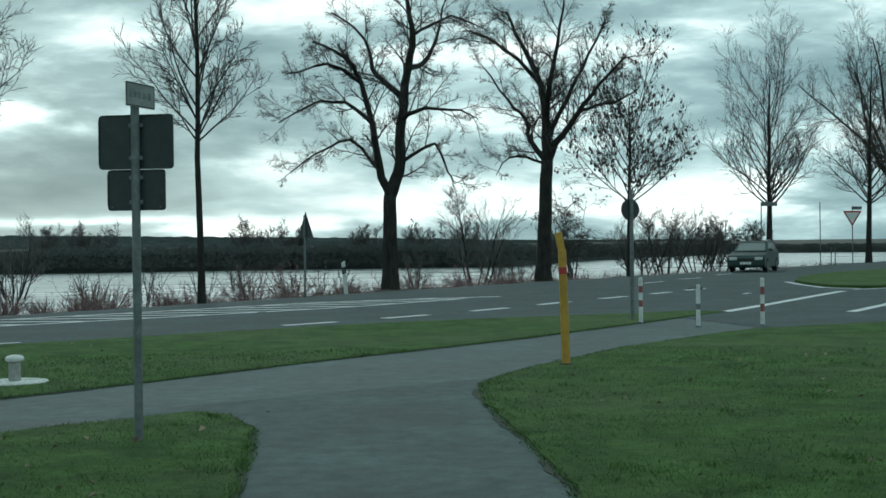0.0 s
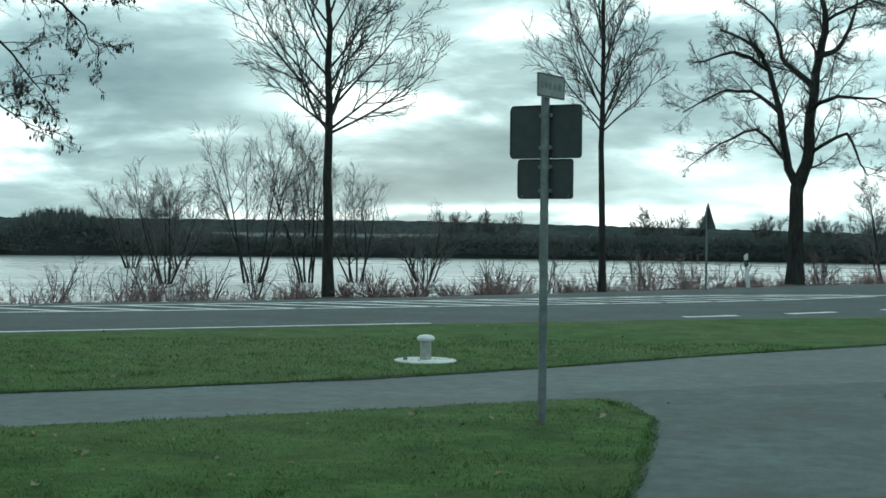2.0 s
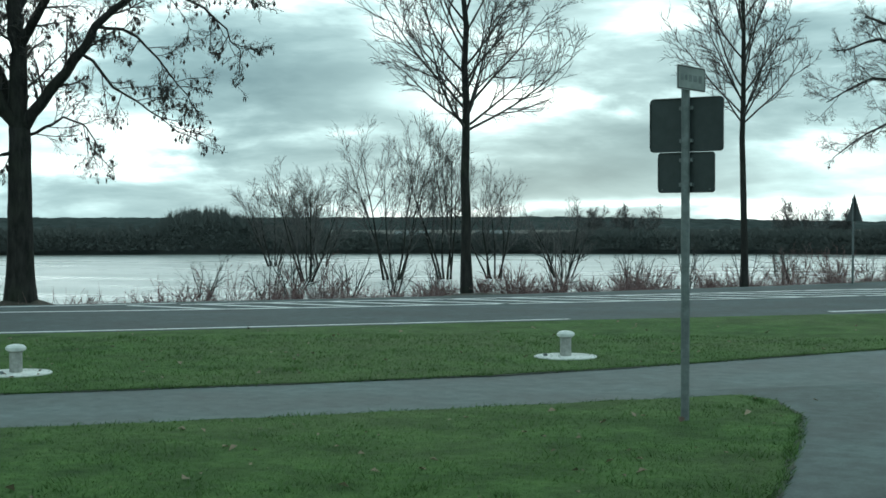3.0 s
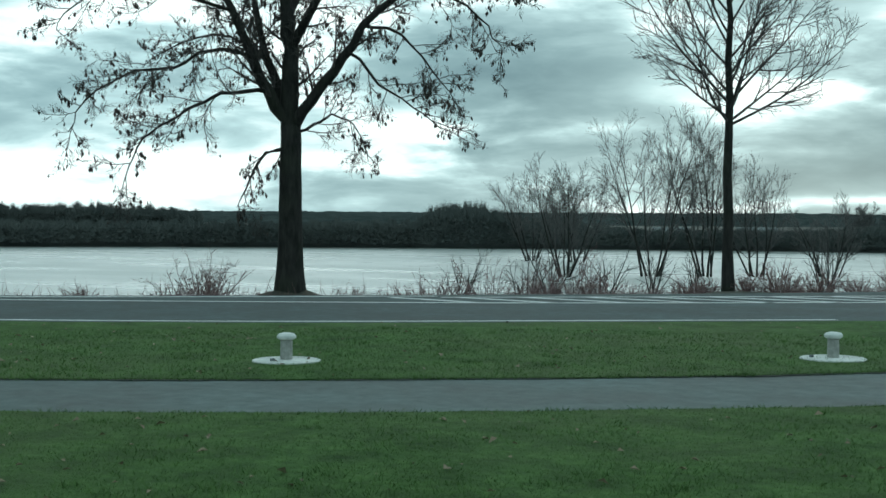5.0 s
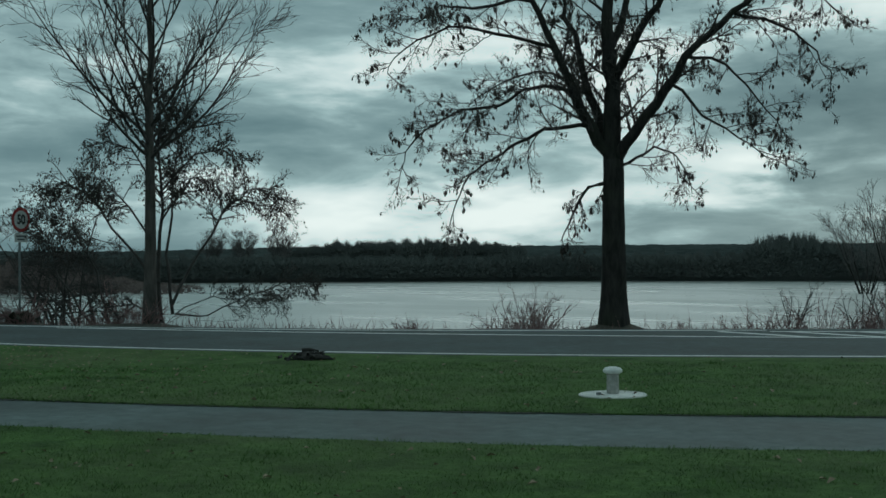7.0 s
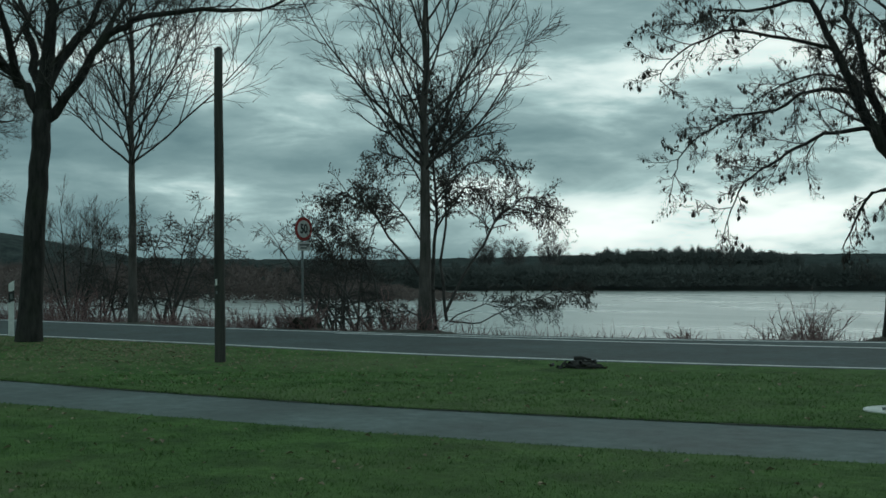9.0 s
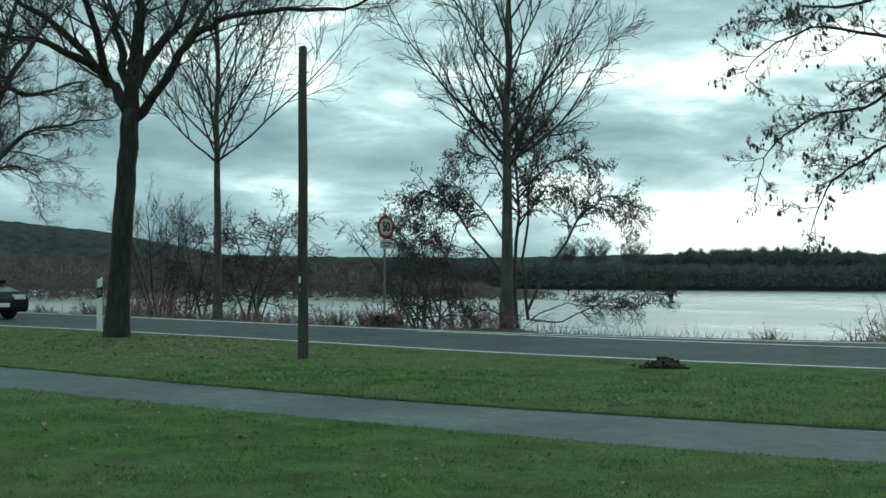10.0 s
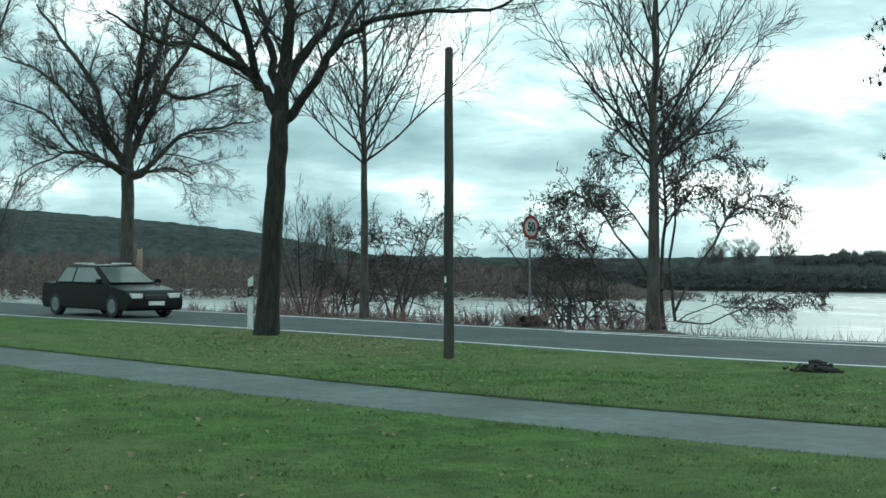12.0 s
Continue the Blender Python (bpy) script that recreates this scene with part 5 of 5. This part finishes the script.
def pipeline_post():
    s = base("pipeline_post", (1.5, 16.7, 0), "yellow plastic pipeline marker post with a red band", "marker post")
    s.matrix_world = s.matrix_world @ Matrix.Rotation(radians(-1.4), 4, "Y")
    turned("shaft", [(0.052, -0.1), (0.052, 1.13)], YELLOW, s, "", 16)
    turned("band", [(0.0525, 1.132), (0.0525, 1.22)], RED, s, "red reflective band", 16)
    turned("upper_shaft", [(0.052, 1.222), (0.052, 1.42), (0.046, 1.44)], YELLOW, s, "", 16)
    bm = bmesh.new()
    vs = box(bm, (0, 0, 0), (0.09, 0.05, 0.26), 0.018)
    m = Matrix.Translation((-0.02, 0, 1.52)) @ Matrix.Rotation(radians(-9), 4, "Y")
    for v in bm.verts:
        v.co = m @ v.co
    part("marker_head", bm, YELLOW, s, "tilted weathered yellow head")
    bm = bmesh.new()
    lathe(bm, [(0.12, 0.0), (0.1, 0.025), (0.055, 0.04)], 14)
    part("foot_mound", bm, EARTH, s, "worn earth round the foot")
    return s


pipeline_post()


def path_bollard(place, bands, label, crossbar=False):
    s = base("path_bollard", (place[0], place[1], 0), label, "bollard", "bollards across the path")
    z = -0.05
    for i, (mat_, h) in enumerate(bands):
        turned("band", [(0.038, z), (0.038, z + h - 0.002)], mat_, s, "", 14)
        z += h
    turned("cap", [(0.038, z), (0.035, z + 0.02), (0.02, z + 0.035)], bands[-1][0], s, "", 14)
    if crossbar:
        bm = bmesh.new()
        box(bm, (-0.05, 0, z - 0.03), (0.26, 0.03, 0.03), 0.006)
        part("lock_bar", bm, ZINC, s)
    turned("ground_sleeve", [(0.052, -0.05), (0.052, 0.02), (0.042, 0.03)], ZINC, s, "", 14)
    return s


path_bollard((3.62, 24.9), [(WHITE, 0.36), (RED_FADED, 0.12), (WHITE, 0.14), (RED_FADED, 0.12), (WHITE, 0.12)], "white bollard with red bands beside the footpath")
path_bollard((4.45, 23.7), [(WHITE, 0.36), (ZINC, 0.1), (WHITE, 0.3)], "worn white bollard in the path with a lock bar", True)
path_bollard((5.62, 23.9), [(WHITE, 0.3), (RED_FADED, 0.14), (WHITE, 0.16), (RED_FADED, 0.14), (WHITE, 0.12)], "white bollard with red bands beside the lawn")
path_bollard((12.9, 38.6), [(WHITE, 0.3), (RED_FADED, 0.16), (WHITE, 0.16), (RED_FADED, 0.16), (WHITE, 0.16)], "white bollard with red bands at the grass island")


def stone_marker(place, label, turn):
    s = base("concrete_marker", (place[0], place[1], 0.02), label, "marker stone", "concrete markers on the verge", turn)
    turned("ground_plate", [(0.37, -0.06), (0.375, 0.006), (0.36, 0.014), (0.1, 0.016)], CONCRETE, s, "pale round concrete plate", 28)
    turned("shaft", [(0.068, 0.02), (0.066, 0.225), (0.08, 0.235)], surface("grey_concrete", (0.26, 0.26, 0.24), (0.42, 0.42, 0.39), 16, 3, 0.9, relief=0.3, depth=0.005) if "grey_concrete" not in bpy.data.materials else bpy.data.materials["grey_concrete"], s, "grey concrete shaft", 18)
    turned("cap", [(0.083, 0.237), (0.104, 0.25), (0.106, 0.275), (0.085, 0.297), (0.04, 0.308)], WHITE, s, "white domed cap", 20)
    bm = bmesh.new()
    box(bm, (-0.25, -0.1, 0.035), (0.05, 0.03, 0.03), 0.008)
    part("lifting_eye", bm, ZINC, s)
    return s


stone_marker((-4.87, 15.35), "low white-capped concrete marker on a round plate in the verge", 0.4)
stone_marker((-9.68, 11.42), "low white-capped concrete marker on a tilted round plate", 1.3)


def brush_heap():
    rng = random.Random(9)
    s = base("brush_heap", (-16.1, 12.2, 0.02), "small dark heap of wet brushwood and bark on the verge", "brush heap")
    for i in range(26):
        x, y = rng.gauss(0, 0.16), rng.gauss(0, 0.09)
        a = rng.gauss(0.2, 0.9)
        ln = rng.uniform(0.12, 0.32)
        d = Vector((math.cos(a), math.sin(a), rng.gauss(0.02, 0.08)))
        z = rng.uniform(0.02, 0.12) * max(0.2, 1 - abs(x) * 2.4)
        tubes([strand(rng, Vector((x, y, z)) - d * ln / 2, d, ln, rng.uniform(0.02, 0.045), 0.012, 5, 0.12, 0)], "branch_piece", WET, s)
    bm = bmesh.new()
    bmesh.ops.create_icosphere(bm, subdivisions=3, radius=1.0)
    for v in bm.verts:
        n = 1 + 0.4 * noise.noise(v.co * 2.3) + 0.2 * noise.noise(v.co * 6)
        v.co = Vector((v.co.x * 0.27 * n, v.co.y * 0.17 * n, max(-0.02, v.co.z * 0.11 * n)))
    part("soil_clump", bm, WET, s)
    s.rotation_euler = (0, 0, radians(55))
    return s


brush_heap()
tagged(mesh_of("stone_heap", *(lambda r: ([Vector((-31.6 + r.gauss(0, .35), 14.9 + r.gauss(0, .2), r.uniform(-.1, .16))) + Vector(o) * r.uniform(.06, .16) for i in range(14) for o in ((1, 0, 0), (-.6, .8, 0), (-.6, -.8, 0), (0, 0, 1))],
                                         [tuple(4 * i + k for k in f) for i in range(14) for f in ((0, 1, 3), (1, 2, 3), (2, 0, 3), (0, 2, 1))]))(random.Random(4)), EARTH), "low heap of earth and stones at the sign foot", "earth heap", kind="stuff")


# ---- cars ----
GLASS = surface("car_glass", (0.07, 0.11, 0.105), (0.085, 0.125, 0.12), 10, 1, 0.1, 0.0, relief=0, spec=0.7)
CAR_BLACK = surface("black_car_paint", (0.005, 0.006, 0.006), (0.009, 0.01, 0.01), 30, 1.0, 0.22, 0.0, relief=0, spec=0.15)
CAR_GREEN = surface("dark_green_car_paint", (0.03, 0.055, 0.05), (0.042, 0.07, 0.064), 30, 1.0, 0.4, 0.0, relief=0, spec=0.15)
TYRE = surface("tyre_rubber", (0.012, 0.012, 0.012), (0.03, 0.03, 0.03), 30, 3, 0.9, relief=0)
LENS = surface("lamp_lens", (0.55, 0.58, 0.58), (0.75, 0.77, 0.77), 20, 3, 0.15, relief=0)


def car(name, place, heading, label, paint, length, width, roof, boxy):
    c = base(name, (place[0], place[1], 0.01), label, "car", turn=heading)
    hl, hw = length / 2, width / 2
    # side outline, front at +x
    lower = [(-hl, 0.35), (-hl + 0.05, 0.75), (-hl + 0.12, 0.92), (hl - 1.15, 0.9), (hl - 0.25, 0.74), (hl - 0.02, 0.55), (hl, 0.3), (hl - 0.1, 0.2), (-hl + 0.1, 0.2)]
    bm = bmesh.new()
    rows = []
    for y, s in ((-hw, 0.93), (-hw * 0.96, 1.0), (hw * 0.96, 1.0), (hw, 0.93)):
        edge = abs(y) > hw * 0.98
        rows.append([bm.verts.new((x * (0.985 if edge else 1), y, 0.2 + (z - 0.2) * (0.96 if edge else 1) + (0.02 if edge else 0))) for x, z in lower])
    n = len(lower)
    for a, b in zip(rows, rows[1:]):
        for i in range(n):
            bm.faces.new((a[i], a[(i + 1) % n], b[(i + 1) % n], b[i]))
    bm.faces.new(rows[0][::-1])
    bm.faces.new(rows[-1])
    bmesh.ops.bevel(bm, geom=bm.edges[:], offset=0.03, segments=2, affect="EDGES")
    body = part("body", bm, paint, c)
    back = -hl + (0.12 if boxy else 0.55)
    rear_top = -hl + (0.38 if boxy else 1.0)
    cab = [(back, 0.9), (rear_top, roof - 0.02), (rear_top + 0.5, roof), (hl - 2.0, roof - 0.02), (hl - 1.12, 0.89)]
    bm = bmesh.new()
    low = [[bm.verts.new((x, s * (hw * 0.93 if z < 1 else hw * 0.74), z)) for x, z in cab] for s in (-1, 1)]
    m = len(cab)
    for i in range(m):
        bm.faces.new((low[0][i], low[0][(i + 1) % m], low[1][(i + 1) % m], low[1][i]))
    bm.faces.new(low[0][::-1])
    bm.faces.new(low[1])
    bmesh.ops.bevel(bm, geom=bm.edges[:], offset=0.035, segments=2, affect="EDGES")
    part("cabin", bm, paint, c)

    def pane(pts, nm="side_window"):
        bm = bmesh.new()
        f = bm.faces.new([bm.verts.new(p) for p in pts])
        f.normal_update()
        nrm = f.normal.copy()
        r = bmesh.ops.extrude_face_region(bm, geom=[f])
        for v in r["geom"]:
            if isinstance(v, bmesh.types.BMVert):
                v.co += nrm * 0.006
        part(nm, bm, GLASS, c, "dark glass reflecting the sky")
    for s in (-1, 1):
        def side(x, z, s=s):
            f = (z - 0.9) / (roof - 0.9)
            return (x, s * (hw * 0.93 + (hw * 0.74 - hw * 0.93) * f + 0.008), z)
        zt, zb = roof - 0.09, 0.95
        order = 1 if s < 0 else -1
        for a, b, a2, b2 in ((rear_top + 0.62, hl - 1.35, rear_top + 0.66, hl - 2.02), (back + 0.25, rear_top + 0.54, rear_top + 0.08, rear_top + 0.58)):
            q = [side(a, zb), side(b, zb), side(b2, zt), side(a2, zt)]
            pane(q[::order])
    pane([(hl - 1.17, hw * 0.8, 0.95), (hl - 1.93, hw * 0.66, roof - 0.06), (hl - 1.93, -hw * 0.66, roof - 0.06), (hl - 1.17, -hw * 0.8, 0.95)][::-1], "windscreen")
    pane([(back + 0.03, -hw * 0.78, 0.98), (rear_top - 0.03, -hw * 0.64, roof - 0.08), (rear_top - 0.03, hw * 0.64, roof - 0.08), (back + 0.03, hw * 0.78, 0.98)][::-1], "rear_window")
    for s in (-1, 1):
        bm = bmesh.new()
        box(bm, ((rear_top + hl - 2.0) / 2 + 0.1, s * hw * 0.68, roof + 0.03), (hl - 2.5 - rear_top, 0.03, 0.03), 0.008)
        part("roof_rail", bm, LENS, c, "pale metal roof rail")
    for x in (-hl + 0.78, hl - 0.82):
        for s in (-1, 1):
            me = bpy.data.meshes.new("wheel")
            bm = bmesh.new()
            lathe(bm, [(0.2, -0.1), (0.29, -0.1), (0.315, -0.07), (0.315, 0.07), (0.29, 0.1), (0.2, 0.1)], 24)
            bm.to_mesh(me)
            bm.free()
            me.materials.append(TYRE)
            w = new("wheel", me)
            w.parent = c
            w.matrix_local = Matrix.Translation((x, s * (hw - 0.09), 0.315)) @ Matrix.Rotation(radians(90), 4, "X")
            turned("rim", [(0.06, -0.106), (0.19, -0.104), (0.2, -0.09), (0.2, 0.09), (0.19, 0.104), (0.06, 0.106)], ZINC, w, "", 20)
    for s in (-1, 1):
        bm = bmesh.new()
        box(bm, (hl - 0.10, s * hw * 0.68, 0.6), (0.16, 0.34, 0.13), 0.03)
        part("headlight", bm, LENS, c)
        bm = bmesh.new()
        box(bm, (-hl + 0.06, s * hw * 0.8, 0.72), (0.1, 0.16, 0.3), 0.02)
        part("tail_light", bm, RED, c)
        bm = bmesh.new()
        box(bm, (hl - 1.35, s * (hw + 0.07), 0.98), (0.1, 0.17, 0.12), 0.03)
        part("wing_mirror", bm, paint, c)
    bm = bmesh.new()
    box(bm, (hl + 0.002, 0, 0.4), (0.02, 0.5, 0.11), 0.003)
    part("plate_bar", bm, WHITE, c, "pale plate with no characters")
    bm = bmesh.new()
    box(bm, (hl - 0.03, 0, 0.56), (0.06, 0.7, 0.11), 0.02)
    part("grille", bm, BLACK, c)
    return c


car("estate_car", (-38.9, 5.6), radians(24), "black estate car driving on the road", CAR_BLACK, 4.5, 1.74, 1.43, False)
car("van_car", (14.2, 62.0), radians(247), "dark green boxy car driving on the road", CAR_GREEN, 4.0, 1.66, 1.38, True)


# ---- fallen leaves, grass ----
def fallen_leaves():
    rng = random.Random(8)
    verts, faces = [], []
    for i in range(1100):
        a, d = 92 - 114 * rng.random() ** 1.6, rng.uniform(6.5, 22)
        p = polar(a, d, 0.035)
        along_u, across = p.x * COS + p.y * SIN, -p.x * SIN + p.y * COS
        if abs(p.x) < 1.4 or p.x > -1 and p.y > 12 and a > -4:
            continue
        if PATH_NEAR(along_u) - 0.1 < across < PATH_FAR(along_u) + 0.1 or across > ROAD_NEAR(along_u) - 0.3:
            continue
        s = rng.uniform(0.012, 0.036) * (1.25 if rng.random() < 0.2 else 1.0)
        t = rng.uniform(0, 6.28)
        e = Vector((math.cos(t), math.sin(t), rng.uniform(-0.2, 0.5))) * s
        g = Vector((-math.sin(t), math.cos(t), rng.uniform(-0.2, 0.5))) * s * 0.7
        m = len(verts)
        verts += [p - e, p + g + Vector((0, 0, s * .5)), p + e, p - g + Vector((0, 0, s * .4))]
        faces += [(m, m + 1, m + 2), (m, m + 2, m + 3)]
    LEAF = surface("fallen_leaf", (0.09, 0.055, 0.035), (0.42, 0.33, 0.22), 1.5, 0.3, 0.8, relief=0)
    tagged(mesh_of("fallen_leaves", verts, faces, LEAF), "brown and tan leaves scattered on the lawn", "leaves", kind="stuff")


fallen_leaves()


def grass_blades():
    """short blades over the lawns, and longer tufts along their edges"""
    rng = np.random.default_rng(12)
    n = 150000
    az = np.radians(rng.uniform(-21, 89, n))
    d = 6.5 + 13.0 * rng.random(n) ** 1.4
    x, y = -np.sin(az) * d, np.cos(az) * d
    u, v = x * COS + y * SIN, -x * SIN + y * COS
    grid = np.linspace(-60, 40, 400)
    near = np.interp(u, grid, [PATH_NEAR(g) for g in grid])
    far = np.interp(u, grid, [PATH_FAR(g) for g in grid])
    road = np.interp(u, grid, [ROAD_NEAR(g) for g in grid])
    left = np.interp(y, [-5, 8, 9.8, 11.3, 12.2, 12.45], [-1.32, -1.3, -1.45, -1.62, -1.95, -2.3])
    right = np.interp(y, [-5, 8.5, 10.7, 12.7, 14.7, 15.5, 16.5, 19.4, 21.6, 23.0, 24.3], [0.9, 0.8, 0.62, 0.42, 0.42, 0.65, 1.1, 2.6, 4.2, 5.4, 7.9])
    keep = ((v < near + 0.02) & (x < left + 0.02)) | ((v > far - 0.02) & (v < road - 0.1) & (u < 23.4)) | ((x > right - 0.02) & (y < 24.4))
    x, y, d = x[keep], y[keep], d[keep]
    n = len(x)
    h = rng.uniform(0.01, 0.032, n) * (1 + 0.5 * np.sin(x * 3.1) * np.sin(y * 2.7))
    t = rng.uniform(0, 2 * np.pi, n)
    w = 0.003 + 0.0002 * d
    lx, ly = rng.normal(0, 0.8, n) * h, rng.normal(0, 0.8, n) * h
    a = np.stack([x - np.cos(t) * w, y - np.sin(t) * w, np.full(n, 0.01)], 1)
    b = np.stack([x + np.cos(t) * w, y + np.sin(t) * w, np.full(n, 0.01)], 1)
    c = np.stack([x + lx, y + ly, 0.02 + h], 1)
    verts = np.stack([a, b, c], 1).reshape(-1, 3)
    # scattered taller clumps
    pick = rng.choice(n, 170, replace=False)
    clumps = []
    for k in pick:
        for q in range(34):
            px, py = x[k] + rng.normal(0, 0.07), y[k] + rng.normal(0, 0.05)
            g, hh = rng.uniform(0, 6.28), rng.uniform(0.02, 0.05)
            clumps += [(px - math.cos(g) * 0.006, py - math.sin(g) * 0.006, 0.01), (px + math.cos(g) * 0.006, py + math.sin(g) * 0.006, 0.01), (px + rng.normal(0, 0.03), py + rng.normal(0, 0.03), 0.02 + hh)]
    verts = np.concatenate([verts, np.array(clumps)])
    n = len(verts) // 3
    me = bpy.data.meshes.new("grass")
    me.from_pydata(verts.tolist(), [], [(3 * i, 3 * i + 1, 3 * i + 2) for i in range(n)])
    me.materials.append(BLADE)
    tagged(new("grass", me), "short green grass blades on the lawns", "grass", kind="stuff")


grass_blades()


def edge_tufts():
    """longer grass leaning over the edges of the paths"""
    rng = np.random.default_rng(21)
    pts = []
    for u in np.linspace(-45, 23, 2600):
        pts.append((*at(u, PATH_FAR(u))[:2], 0.0))
    for u in np.linspace(-45, 6.2, 1500):
        pts.append((*at(u, PATH_NEAR(u))[:2], 0.0))
    for a, b in [((-1.3, 6), (-1.3, 8)), ((-1.3, 8), (-1.45, 9.8)), ((-1.45, 9.8), (-1.62, 11.3)), ((-1.62, 11.3), (-2.3, 12.45)), ((0.8, 6), (0.8, 8.5)), ((0.8, 8.5), (0.62, 10.7)), ((0.62, 10.7), (0.42, 12.7)),
                 ((0.42, 12.7), (0.42, 14.7)), ((0.42, 14.7), (1.1, 16.5)), ((1.1, 16.5), (2.6, 19.4)), ((2.6, 19.4), (5.4, 23.0))]:
        for f in np.linspace(0, 1, 110):
            pts.append((a[0] + (b[0] - a[0]) * f, a[1] + (b[1] - a[1]) * f, 0.0))
    verts, faces = [], []
    for x, y, z in pts:
        clump = 0.5 + 0.8 * abs(noise.noise((x * 1.7, y * 1.7, 2)))
        for k in range(5):
            px, py = x + rng.normal(0, 0.028), y + rng.normal(0, 0.028)
            t = rng.uniform(0, 6.28)
            h = rng.uniform(0.025, 0.07) * clump
            w = 0.006
            m = len(verts)
            verts += [(px - math.cos(t) * w, py - math.sin(t) * w, 0.0), (px + math.cos(t) * w, py + math.sin(t) * w, 0.0), (px + rng.normal(0, 0.04), py + rng.normal(0, 0.04), h)]
            faces.append((m, m + 1, m + 2))
    tagged(mesh_of("edge_grass", verts, faces, BLADE), "ragged longer grass along the path edges", "grass", kind="stuff")


edge_tufts()


def leaf_litter():
    """damp brown leaves under the tree in the verge"""
    rng = random.Random(17)
    verts, faces = [], []
    for i in range(9000):
        x, y = -25.6 + rng.gauss(0, 4.2), 7.6 + rng.gauss(0, 2.4)
        u, v = x * COS + y * SIN, -x * SIN + y * COS
        if not PATH_FAR(u) + 0.1 < v < ROAD_NEAR(u) - 0.2:
            continue
        s, t = rng.uniform(0.012, 0.032), rng.uniform(0, 6.28)
        p = Vector((x, y, 0.024))
        e = Vector((math.cos(t), math.sin(t), rng.uniform(-0.1, 0.15))) * s
        g = Vector((-math.sin(t), math.cos(t), rng.uniform(-0.1, 0.15))) * s * 0.7
        m = len(verts)
        verts += [p - e, p + g, p + e, p - g + Vector((0, 0, s * 0.3))]
        faces += [(m, m + 1, m + 2), (m, m + 2, m + 3)]
    DAMP = surface("damp_leaf", (0.17, 0.115, 0.07), (0.36, 0.26, 0.17), 2.0, 0.4, 0.8, relief=0)
    tagged(mesh_of("leaf_litter", verts, faces, DAMP), "damp brown leaf litter under the verge tree", "leaves", kind="stuff")


leaf_litter()


def wooden_stake():
    """a pale split stake standing against the tree beyond the bend"""
    bm = bmesh.new()
    rng = random.Random(31)
    rings = []
    for i in range(9):
        z = -0.1 + 2.0 * i / 8
        w = 0.17 * (1 - 0.55 * (i / 8) ** 1.5) + rng.gauss(0, 0.008)
        rings.append([bm.verts.new((math.cos(q * 1.2566) * w + 0.05 * i / 8, math.sin(q * 1.2566) * w * 0.6, z + (rng.uniform(-0.12, 0.2) if i == 8 else 0))) for q in range(5)])
    for i in range(8):
        for q in range(5):
            bm.faces.new((rings[i][q], rings[i][(q + 1) % 5], rings[i + 1][(q + 1) % 5], rings[i + 1][q]))
    bm.faces.new(rings[8])
    me = bpy.data.meshes.new("wooden_stake")
    bm.to_mesh(me)
    bm.free()
    me.materials.append(surface("split_wood", (0.24, 0.15, 0.115), (0.46, 0.34, 0.27), 6.0, 1.0, 0.85, relief=0.4, depth=0.01, stretch=(1, 1, 0.2)))
    ob = new("wooden_stake", me)
    ob.matrix_world = Matrix.Translation((-43.9, 7.18, 0.0)) @ Matrix.Rotation(radians(80), 4, "Z")
    tagged(ob, "pale split wooden stake leaning at a tree foot", "stake")


wooden_stake()
